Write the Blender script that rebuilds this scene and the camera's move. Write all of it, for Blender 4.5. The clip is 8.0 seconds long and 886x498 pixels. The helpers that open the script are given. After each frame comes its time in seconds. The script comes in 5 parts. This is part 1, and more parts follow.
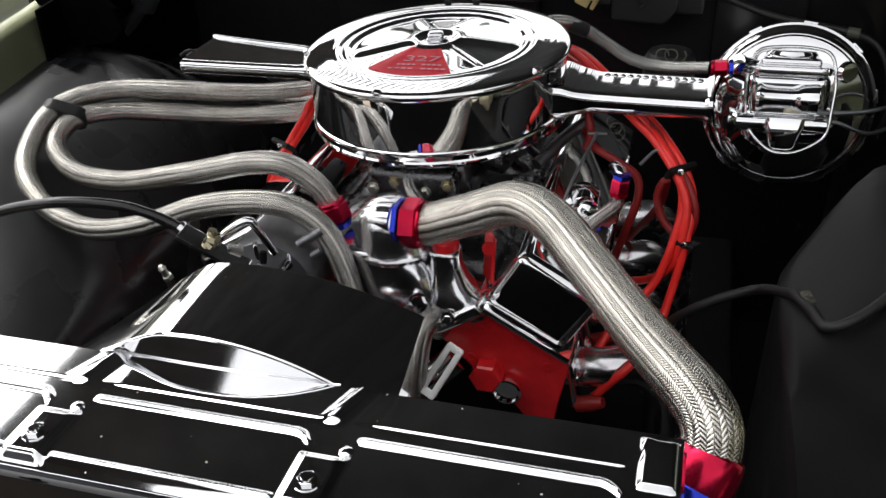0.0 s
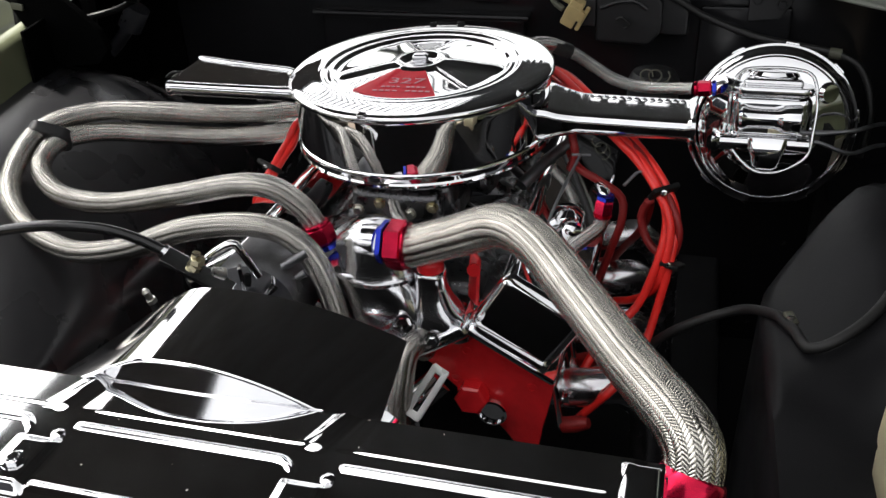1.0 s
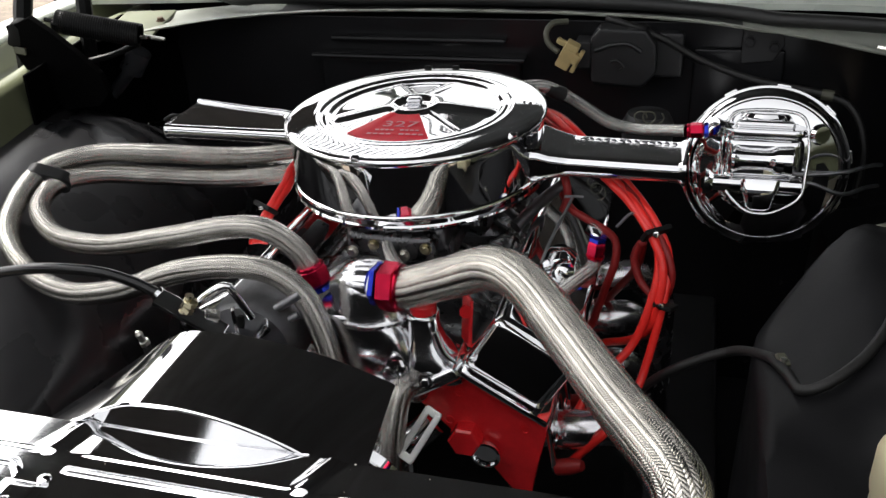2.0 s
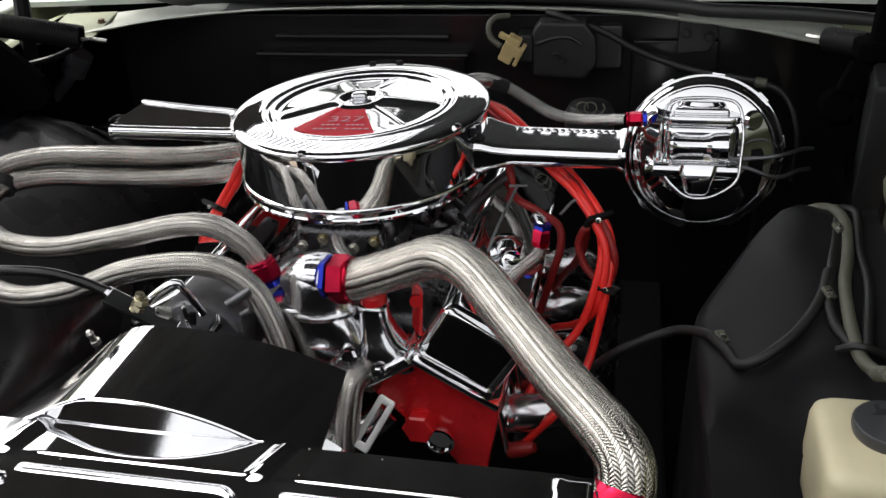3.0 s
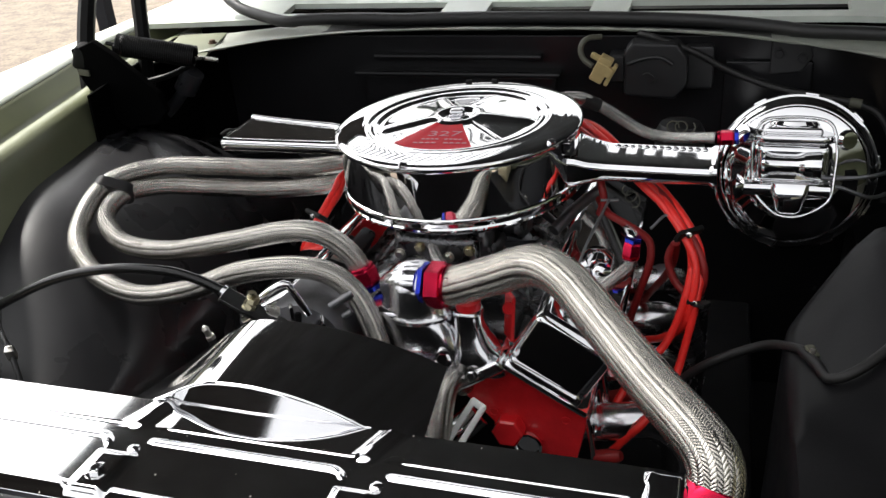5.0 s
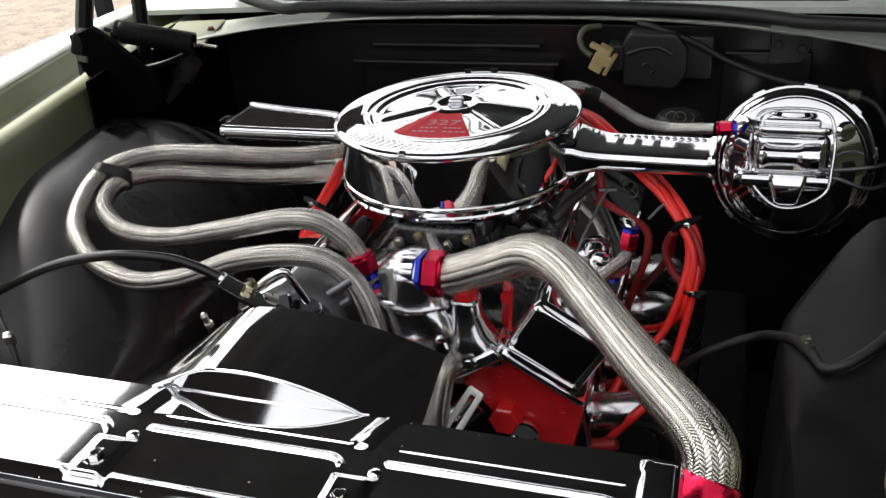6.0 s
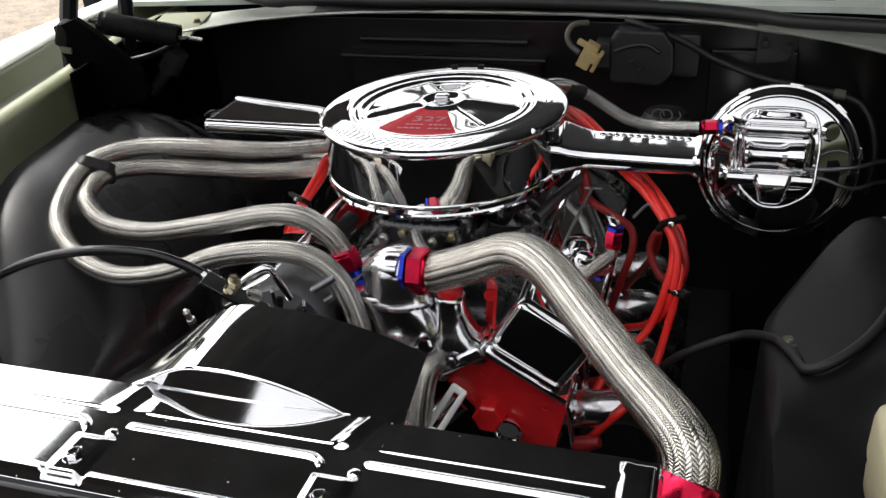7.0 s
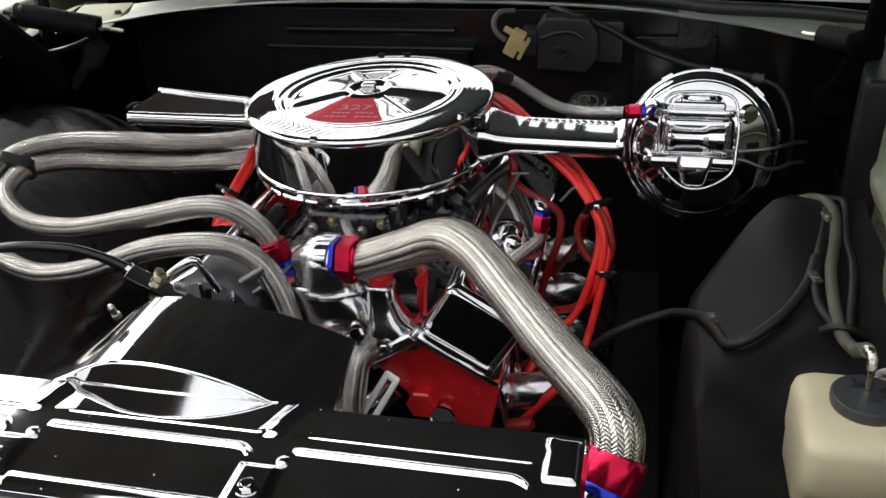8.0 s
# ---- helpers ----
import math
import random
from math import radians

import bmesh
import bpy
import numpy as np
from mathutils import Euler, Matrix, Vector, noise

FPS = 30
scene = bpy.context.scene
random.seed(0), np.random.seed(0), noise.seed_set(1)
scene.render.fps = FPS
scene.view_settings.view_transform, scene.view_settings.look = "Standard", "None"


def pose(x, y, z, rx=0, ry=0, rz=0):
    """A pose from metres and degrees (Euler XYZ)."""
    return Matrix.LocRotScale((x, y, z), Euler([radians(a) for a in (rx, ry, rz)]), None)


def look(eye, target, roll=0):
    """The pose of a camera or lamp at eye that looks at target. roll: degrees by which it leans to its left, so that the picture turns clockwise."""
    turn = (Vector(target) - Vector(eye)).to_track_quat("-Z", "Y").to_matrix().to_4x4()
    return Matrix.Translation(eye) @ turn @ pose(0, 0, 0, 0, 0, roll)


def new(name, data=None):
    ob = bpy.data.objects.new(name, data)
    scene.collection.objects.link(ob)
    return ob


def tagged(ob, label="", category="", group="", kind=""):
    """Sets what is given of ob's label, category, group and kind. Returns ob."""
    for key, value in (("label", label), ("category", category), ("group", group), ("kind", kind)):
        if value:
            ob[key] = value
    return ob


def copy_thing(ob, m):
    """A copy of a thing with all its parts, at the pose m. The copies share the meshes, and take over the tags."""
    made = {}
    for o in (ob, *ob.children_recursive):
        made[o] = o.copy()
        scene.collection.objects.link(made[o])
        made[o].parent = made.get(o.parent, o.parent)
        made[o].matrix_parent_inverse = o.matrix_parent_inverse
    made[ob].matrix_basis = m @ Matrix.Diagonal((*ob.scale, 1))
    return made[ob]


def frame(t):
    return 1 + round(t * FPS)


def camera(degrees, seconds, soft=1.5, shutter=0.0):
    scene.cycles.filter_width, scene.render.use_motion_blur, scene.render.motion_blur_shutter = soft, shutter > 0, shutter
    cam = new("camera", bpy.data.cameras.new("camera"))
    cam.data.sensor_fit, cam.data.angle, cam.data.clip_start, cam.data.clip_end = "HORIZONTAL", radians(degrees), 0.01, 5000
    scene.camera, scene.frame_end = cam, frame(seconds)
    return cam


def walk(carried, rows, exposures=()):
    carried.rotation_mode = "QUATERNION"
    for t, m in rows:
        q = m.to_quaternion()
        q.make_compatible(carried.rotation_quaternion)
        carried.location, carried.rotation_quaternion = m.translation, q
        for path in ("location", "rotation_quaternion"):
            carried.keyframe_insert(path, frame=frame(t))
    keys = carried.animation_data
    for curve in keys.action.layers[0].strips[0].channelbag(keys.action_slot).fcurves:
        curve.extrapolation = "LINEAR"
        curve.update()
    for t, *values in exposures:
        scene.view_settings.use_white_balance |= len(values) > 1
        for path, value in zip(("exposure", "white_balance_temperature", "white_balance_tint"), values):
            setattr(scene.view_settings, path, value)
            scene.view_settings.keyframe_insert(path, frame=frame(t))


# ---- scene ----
cam = camera(53.0, 8.0)
PATH = [
    (0, (0.334, -1.106, 1.392), (-0.168, 0.524, 0.347), -3.1),
    (0.5, (0.338, -1.111, 1.404), (-0.191, 0.499, 0.342), -3.4),
    (1, (0.34, -1.102, 1.399), (-0.144, 0.551, 0.383), -2.9),
    (1.2, (0.339, -1.097, 1.412), (-0.161, 0.597, 0.473), -3.1),
    (2.3, (0.371, -1.101, 1.403), (-0.128, 0.587, 0.453), -3.0),
    (2.5, (0.381, -1.099, 1.402), (-0.077, 0.585, 0.423), -2.7),
    (3, (0.366, -1.121, 1.407), (-0.033, 0.592, 0.456), -3.2),
    (3.5, (0.392, -1.158, 1.413), (0.058, 0.539, 0.41), -2.4),
    (4, (0.379, -1.161, 1.416), (-0.057, 0.54, 0.458), -3.3),
    (4.5, (0.367, -1.168, 1.42), (-0.148, 0.54, 0.517), -4.0),
    (4.7, (0.36, -1.17, 1.414), (-0.204, 0.527, 0.518), -4.4),
    (5.8, (0.363, -1.175, 1.424), (-0.22, 0.506, 0.511), -4.7),
    (6, (0.36, -1.175, 1.417), (-0.208, 0.507, 0.497), -4.1),
    (6.5, (0.355, -1.169, 1.413), (-0.226, 0.499, 0.475), -3.0),
    (7, (0.364, -1.169, 1.421), (-0.178, 0.513, 0.485), -3.3),
    (7.5, (0.37, -1.173, 1.42), (-0.105, 0.526, 0.477), -3.2),
    (8, (0.377, -1.172, 1.416), (-0.031, 0.536, 0.458), -2.7),
]
walk(cam, [(t, look(e, g, r)) for t, e, g, r in PATH])


# ---- world, sun, exposure ----
world = bpy.data.worlds.new("sky")
scene.world = world
world.use_nodes = True
wn = world.node_tree
sky = wn.nodes.new("ShaderNodeTexSky")
sky.sky_type = "NISHITA"
sky.sun_disc = False
sky.sun_elevation = radians(54)
sky.sun_rotation = radians(291)
sky.dust_density = 4.0
soft_sky = wn.nodes.new("ShaderNodeHueSaturation")
soft_sky.inputs["Saturation"].default_value = 0.06
wn.links.new(sky.outputs[0], soft_sky.inputs["Color"])
wn.links.new(soft_sky.outputs[0], wn.nodes["Background"].inputs["Color"])
wn.nodes["Background"].inputs["Strength"].default_value = 0.135

sun = new("sun", bpy.data.lights.new("sun", "SUN"))
sun.data.energy = 4.6
sun.data.angle = radians(6)
sun.data.color = (1.0, 0.96, 0.9)
sun.matrix_world = look((-4.2, 1.6, 6), (0, 0, 0))
scene.view_settings.exposure = 1.5


# ---- materials ----
def material(name, color, rough=0.5, metal=0.0, spread=0.12, scale=30.0, bump=0.0, bump_scale=200.0, rough_spread=0.0, coat=0.0, dust=0.0, spec=0.5):
    """A surface with colour variation at two scales, uneven gloss and fine relief."""
    m = bpy.data.materials.new(name)
    m.use_nodes = True
    nt = m.node_tree
    b = nt.nodes["Principled BSDF"]
    b.inputs["Roughness"].default_value = rough
    b.inputs["Metallic"].default_value = metal
    b.inputs["Coat Weight"].default_value = coat
    b.inputs["Specular IOR Level"].default_value = spec
    b.inputs["Coat Roughness"].default_value = 0.06
    co = nt.nodes.new("ShaderNodeTexCoord")
    n1 = nt.nodes.new("ShaderNodeTexNoise")
    n1.inputs["Scale"].default_value = scale
    n1.inputs["Detail"].default_value = 6
    nt.links.new(co.outputs["Object"], n1.inputs["Vector"])
    n2 = nt.nodes.new("ShaderNodeTexNoise")
    n2.inputs["Scale"].default_value = scale * 0.17
    n2.inputs["Detail"].default_value = 3
    nt.links.new(co.outputs["Object"], n2.inputs["Vector"])
    mix = nt.nodes.new("ShaderNodeMath")
    mix.operation = "ADD"
    nt.links.new(n1.outputs["Fac"], mix.inputs[0])
    nt.links.new(n2.outputs["Fac"], mix.inputs[1])
    ramp = nt.nodes.new("ShaderNodeMapRange")
    ramp.inputs["From Min"].default_value = 0.6
    ramp.inputs["From Max"].default_value = 1.4
    ramp.inputs["To Min"].default_value = 1 - spread
    ramp.inputs["To Max"].default_value = 1 + spread
    nt.links.new(mix.outputs[0], ramp.inputs["Value"])
    tint = nt.nodes.new("ShaderNodeVectorMath")
    tint.operation = "SCALE"
    tint.inputs[0].default_value = color
    nt.links.new(ramp.outputs[0], tint.inputs["Scale"])
    nt.links.new(tint.outputs[0], b.inputs["Base Color"])
    if rough_spread:
        rr = nt.nodes.new("ShaderNodeMapRange")
        rr.inputs["From Min"].default_value = 0.7
        rr.inputs["From Max"].default_value = 1.3
        rr.inputs["To Min"].default_value = max(0.0, rough - rough_spread)
        rr.inputs["To Max"].default_value = rough + rough_spread
        nt.links.new(mix.outputs[0], rr.inputs["Value"])
        nt.links.new(rr.outputs[0], b.inputs["Roughness"])
    if dust:
        # fine pale specks of dust and grit
        v = nt.nodes.new("ShaderNodeTexVoronoi")
        v.inputs["Scale"].default_value = 55
        nt.links.new(co.outputs["Object"], v.inputs["Vector"])
        lt = nt.nodes.new("ShaderNodeMath")
        lt.operation = "LESS_THAN"
        lt.inputs[1].default_value = dust
        nt.links.new(v.outputs["Distance"], lt.inputs[0])
        d = nt.nodes.new("ShaderNodeBsdfDiffuse")
        d.inputs["Color"].default_value = (0.5, 0.48, 0.45, 1)
        ms = nt.nodes.new("ShaderNodeMixShader")
        nt.links.new(lt.outputs[0], ms.inputs[0])
        nt.links.new(b.outputs[0], ms.inputs[1])
        nt.links.new(d.outputs[0], ms.inputs[2])
        nt.links.new(ms.outputs[0], nt.nodes["Material Output"].inputs["Surface"])
    if bump:
        n3 = nt.nodes.new("ShaderNodeTexNoise")
        n3.inputs["Scale"].default_value = bump_scale
        n3.inputs["Detail"].default_value = 4
        nt.links.new(co.outputs["Object"], n3.inputs["Vector"])
        bp = nt.nodes.new("ShaderNodeBump")
        bp.inputs["Strength"].default_value = bump
        bp.inputs["Distance"].default_value = 0.002
        nt.links.new(n3.outputs["Fac"], bp.inputs["Height"])
        nt.links.new(bp.outputs[0], b.inputs["Normal"])
    return m


def braid_material(name, color, cells):
    """Woven steel wire: bundles crossing over and under, laid out on the tube's own coordinates (u around, v along in metres)."""
    m = bpy.data.materials.new(name)
    m.use_nodes = True
    nt = m.node_tree
    b = nt.nodes["Principled BSDF"]

    def math_node(op, a, c=None, d=None):
        n = nt.nodes.new("ShaderNodeMath")
        n.operation = op
        for i, v in enumerate((a, c, d)):
            if v is None:
                continue
            if isinstance(v, (int, float)):
                n.inputs[i].default_value = v
            else:
                nt.links.new(v, n.inputs[i])
        return n.outputs[0]

    uv = nt.nodes.new("ShaderNodeTexCoord").outputs["UV"]
    sep = nt.nodes.new("ShaderNodeSeparateXYZ")
    nt.links.new(uv, sep.inputs[0])
    u = math_node("MULTIPLY", sep.outputs["X"], float(cells))
    v = math_node("MULTIPLY", sep.outputs["Y"], 1.9)
    fu = math_node("FRACT", u)
    over = math_node("MODULO", math_node("FLOOR", u), 2.0)
    lean = math_node("SUBTRACT", math_node("MULTIPLY", over, 2.4), 1.2)
    phase = math_node("ADD", math_node("ADD", v, math_node("MULTIPLY", fu, lean)), math_node("MULTIPLY", over, 0.5))
    strand = math_node("SINE", math_node("MULTIPLY", math_node("FRACT", phase), math.pi))
    column = math_node("POWER", math_node("SINE", math_node("MULTIPLY", fu, math.pi)), 0.4)
    wires = math_node("ABSOLUTE", math_node("SINE", math_node("MULTIPLY", phase, math.pi * 4)))
    height = math_node("ADD", math_node("MULTIPLY", strand, column), math_node("MULTIPLY", wires, 0.12))
    bp = nt.nodes.new("ShaderNodeBump")
    bp.inputs["Strength"].default_value = 1.0
    bp.inputs["Distance"].default_value = 0.0006
    nt.links.new(height, bp.inputs["Height"])
    nt.links.new(bp.outputs[0], b.inputs["Normal"])
    # gaps between the strands are dark
    gap = nt.nodes.new("ShaderNodeMapRange")
    gap.inputs["From Min"].default_value = 0.08
    gap.inputs["From Max"].default_value = 0.6
    gap.inputs["To Min"].default_value = 0.18
    nt.links.new(height, gap.inputs["Value"])
    noi = nt.nodes.new("ShaderNodeTexNoise")
    noi.inputs["Scale"].default_value = 25
    noi.inputs["Detail"].default_value = 5
    nt.links.new(nt.nodes.new("ShaderNodeTexCoord").outputs["Object"], noi.inputs["Vector"])
    worn = nt.nodes.new("ShaderNodeMapRange")
    worn.inputs["From Min"].default_value = 0.3
    worn.inputs["From Max"].default_value = 0.7
    worn.inputs["To Min"].default_value = 0.8
    worn.inputs["To Max"].default_value = 1.1
    nt.links.new(noi.outputs["Fac"], worn.inputs["Value"])
    # every other column is lighter: its stronger reflection is put into the colour
    tone = math_node("MULTIPLY", math_node("MULTIPLY", gap.outputs[0], worn.outputs[0]), math_node("ADD", 0.86, math_node("MULTIPLY", over, 0.2)))
    tint = nt.nodes.new("ShaderNodeVectorMath")
    tint.operation = "SCALE"
    tint.inputs[0].default_value = color
    nt.links.new(tone, tint.inputs["Scale"])
    nt.links.new(tint.outputs[0], b.inputs["Base Color"])
    b.inputs["Metallic"].default_value = 1.0
    b.inputs["Roughness"].default_value = 0.24
    return m


CHROME = material("chrome", (0.86, 0.86, 0.87), 0.035, 1.0, 0.02, 12, rough_spread=0.02, bump=0.012, bump_scale=18)
PANEL_CHROME = material("panel_chrome", (0.84, 0.84, 0.85), 0.04, 1.0, 0.02, 12, rough_spread=0.02, bump=0.01, bump_scale=14, dust=0.045)
POLISHED = material("polished_aluminium", (0.72, 0.72, 0.74), 0.16, 1.0, 0.1, 60, rough_spread=0.06, bump=0.12, bump_scale=120)
SATIN_ALLOY = material("satin_alloy", (0.76, 0.74, 0.76), 0.24, 1.0, 0.14, 50, rough_spread=0.1, bump=0.12, bump_scale=60)
# aluminium darkened to hold the shade under the air cleaner
CAST = material("cast_aluminium_shaded", (0.13, 0.13, 0.135), 0.28, 1.0, 0.18, 80, rough_spread=0.1, bump=0.3, bump_scale=350)
# whitish, only partly metallic: the sheen of reflected sky is in the colour
STEEL_SHEEN = material("strap_sheen", (0.82, 0.82, 0.80), 0.33, 0.35, 0.1, 60, rough_spread=0.1)
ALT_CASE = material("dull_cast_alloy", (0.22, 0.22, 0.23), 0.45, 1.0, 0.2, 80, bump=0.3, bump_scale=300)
ZINC = material("zinc_plate", (0.62, 0.6, 0.55), 0.3, 1.0, 0.15, 90, rough_spread=0.1)
BRASS = material("brass", (0.4, 0.36, 0.24), 0.28, 1.0, 0.15, 90, rough_spread=0.08)
RED_PAINT = material("red_engine_enamel", (0.8, 0.022, 0.028), 0.26, 0.0, 0.18, 45, bump=0.35, bump_scale=160, coat=0.4)
RED_ANODISED = material("red_anodised", (0.55, 0.01, 0.05), 0.22, 0.85, 0.1, 60, rough_spread=0.05)
BLUE_ANODISED = material("blue_anodised", (0.03, 0.05, 0.5), 0.22, 0.85, 0.1, 60, rough_spread=0.05)
RED_WIRE = material("red_silicone_wire", (0.85, 0.028, 0.022), 0.34, 0.0, 0.08, 60, coat=0.1)
# darkened boot red; also gives the shaded leads their tone
RED_BOOT_SHADE = material("red_boot_and_shade", (0.26, 0.010, 0.010), 0.5, 0.0, 0.1, 60)
DECAL_RED = material("decal_red", (0.5, 0.006, 0.02), 0.42, 0.0, 0.08, 60, spec=0.15)
DECAL_PALE = material("decal_silver", (0.44, 0.15, 0.18), 0.35, 0.2, 0.05, 60)
BLACK_SATIN = material("black_satin_paint", (0.018, 0.018, 0.019), 0.42, 0.0, 0.25, 9, bump=0.1, bump_scale=60, rough_spread=0.12, spec=0.22)
BLACK_GLOSS = material("black_gloss_paint", (0.010, 0.010, 0.011), 0.22, 0.0, 0.2, 8, bump=0.08, bump_scale=25, rough_spread=0.08, spec=0.22)
APRON = material("faded_black_apron", (0.011, 0.011, 0.012), 0.42, 0.0, 0.5, 9, bump=0.14, bump_scale=40, rough_spread=0.14, spec=0.13)
ARCH_GLOSS = material("black_arch_paint", (0.018, 0.018, 0.0195), 0.29, 0.0, 0.35, 8, bump=0.5, bump_scale=7, rough_spread=0.1, spec=0.33)
RUBBER = material("black_rubber", (0.016, 0.016, 0.016), 0.5, 0.0, 0.2, 50, bump=0.08, bump_scale=200)
CABLE_BLACK = material("black_cable", (0.012, 0.012, 0.012), 0.22, 0.0, 0.1, 50)
LOOM = material("dusty_loom", (0.085, 0.085, 0.062), 0.6, 0.0, 0.25, 60, bump=0.2, bump_scale=400)
LOOM_DARK = material("dark_loom", (0.0095, 0.009, 0.009), 0.55, 0.0, 0.25, 60, bump=0.2, bump_scale=400)
DARK_PLASTIC = material("dark_plastic", (0.009, 0.009, 0.010), 0.5, 0.0, 0.2, 40, bump=0.1, bump_scale=200)
TANK_PLASTIC = material("aged_plastic", (0.52, 0.47, 0.31), 0.42, 0.0, 0.14, 14, bump=0.08, bump_scale=40, rough_spread=0.08)
CAP_PLASTIC = material("worn_cap_plastic", (0.036, 0.037, 0.041), 0.36, 0.0, 0.3, 60, bump=0.1, bump_scale=120, rough_spread=0.1)
RUST = material("rusty_steel", (0.09, 0.055, 0.035), 0.75, 0.2, 0.4, 120, bump=0.2, bump_scale=400)
GLASS_DARK = material("tinted_glass", (0.008, 0.009, 0.010), 0.05, 0.0, 0.1, 8, spec=0.5)
YELLOWED = material("yellowed_nylon", (0.46, 0.36, 0.17), 0.45, 0.0, 0.12, 80)
# green darkened for the shade on the inner rails
GREEN = material("green_paint_shaded", (0.128, 0.139, 0.082), 0.44, 0.0, 0.22, 14, bump=0.1, bump_scale=40, coat=0.15, rough_spread=0.1)
# darker copy of the cowl paint for its shaded corners; the lip shares it
SHADED_SCUTTLE = material("shaded_scuttle_paint", (0.30, 0.315, 0.27), 0.42, 0.0, 0.25, 22, bump=0.1, bump_scale=40, coat=0.15, rough_spread=0.1)
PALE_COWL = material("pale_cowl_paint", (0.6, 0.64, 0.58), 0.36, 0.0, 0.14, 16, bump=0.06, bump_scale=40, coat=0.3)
GRAVEL = material("gravel", (0.12, 0.095, 0.07), 0.9, 0.0, 0.7, 40, bump=0.8, bump_scale=60)
HEDGE = material("dark_hedge", (0.012, 0.018, 0.01), 0.8, 0.0, 0.6, 4, bump=0.8, bump_scale=8)
TIMBER = material("dark_timber", (0.025, 0.0265, 0.031), 0.9, 0.0, 0.4, 6, bump=0.3, bump_scale=60, spec=0.04)
SPRING_BLACK = material("black_spring_steel", (0.009, 0.009, 0.009), 0.5, 0.0, 0.2, 60, spec=0.12)
# black of the hinges; also draws the dark of recesses as colour
DEEP_BLACK = material("black_paint_and_shade", (0.0025, 0.0025, 0.0026), 0.8, 0.0, 0.3, 20, bump=0.1, bump_scale=80, spec=0.01)
BRAID_BIG = braid_material("steel_braid_large", (0.82, 0.78, 0.7), 28)
BRAID = braid_material("steel_braid", (0.60, 0.575, 0.53), 18)
BRAID_SMALL = braid_material("steel_braid_fine", (0.8, 0.78, 0.74), 14)


# ---- building helpers ----
def part(name, bm, mat, parent=None, label="", smooth=40):
    """Links a bmesh as one mesh object, under a thing or a part."""
    me = bpy.data.meshes.new(name)
    bmesh.ops.recalc_face_normals(bm, faces=bm.faces)
    for f in bm.faces:
        f.smooth = True
    for e in bm.edges:
        if len(e.link_faces) == 2 and e.calc_face_angle(0.0) > radians(smooth):
            e.smooth = False
    bm.to_mesh(me)
    bm.free()
    me.materials.append(mat)
    ob = new(name, me)
    if smooth <= 40:
        # keeps the flat faces beside rounded edges flat in their gloss
        ob.modifiers.new("flat_faces", "WEIGHTED_NORMAL").keep_sharp = True
    if parent:
        ob.parent = parent
    if label:
        tagged(ob, label)
    return ob


def thing(name, label, category, group="", kind=""):
    return tagged(new(name), label, category, group, kind)


def curve_points(pts, step=0.006):
    """A smooth line through the given points."""
    p = [Vector(q) for q in pts]
    p = [2 * p[0] - p[1]] + p + [2 * p[-1] - p[-2]]
    out = []
    for i in range(1, len(p) - 2):
        n = max(2, int((p[i + 1] - p[i]).length / step))
        for k in range(n):
            t = k / n
            a, b, c, d = p[i - 1], p[i], p[i + 1], p[i + 2]
            out.append(0.5 * (2 * b + (c - a) * t + (2 * a - 5 * b + 4 * c - d) * t * t + (3 * b - a - 3 * c + d) * t ** 3))
    out.append(p[-2])
    return out


def tube(pts, radius, seg=16, step=0.006, cells=0, wobble=0.0):
    """A tube along a smooth line, with its own coordinates for a braid: v counts strand widths along it."""
    line = curve_points(pts, step)
    bm = bmesh.new()
    uv = bm.loops.layers.uv.new("braid")
    up = Vector((0, 0, 1))
    rings, dist, along = [], 0.0, []
    side = None
    for i, p in enumerate(line):
        d = (line[min(i + 1, len(line) - 1)] - line[max(i - 1, 0)]).normalized()
        if side is None:
            side = d.cross(up if abs(d.z) < 0.9 else Vector((1, 0, 0))).normalized()
        else:
            side = (side - d * side.dot(d)).normalized()
        top = side.cross(d)
        if i:
            dist += (p - line[i - 1]).length
        along.append(dist)
        r = radius * (1 + wobble * noise.noise(p * 18))
        rings.append([bm.verts.new(p + r * (math.cos(2 * math.pi * k / seg) * side + math.sin(2 * math.pi * k / seg) * top)) for k in range(seg)])
    rate = cells / (2 * math.pi * radius) if cells else 1.0
    for i in range(len(rings) - 1):
        for k in range(seg):
            j = (k + 1) % seg
            f = bm.faces.new((rings[i][k], rings[i][j], rings[i + 1][j], rings[i + 1][k]))
            for loop, (uu, vv) in zip(f.loops, ((k, i), (k + 1, i), (k + 1, i + 1), (k, i + 1))):
                loop[uv].uv = (uu / seg, along[vv] * rate)
    bm.faces.new(rings[0])
    bm.faces.new(rings[-1])
    return bm


def frame_to(p, d):
    """A pose at p whose z axis points along d."""
    return Matrix.Translation(p) @ Vector(d).to_track_quat("Z", "Y").to_matrix().to_4x4()


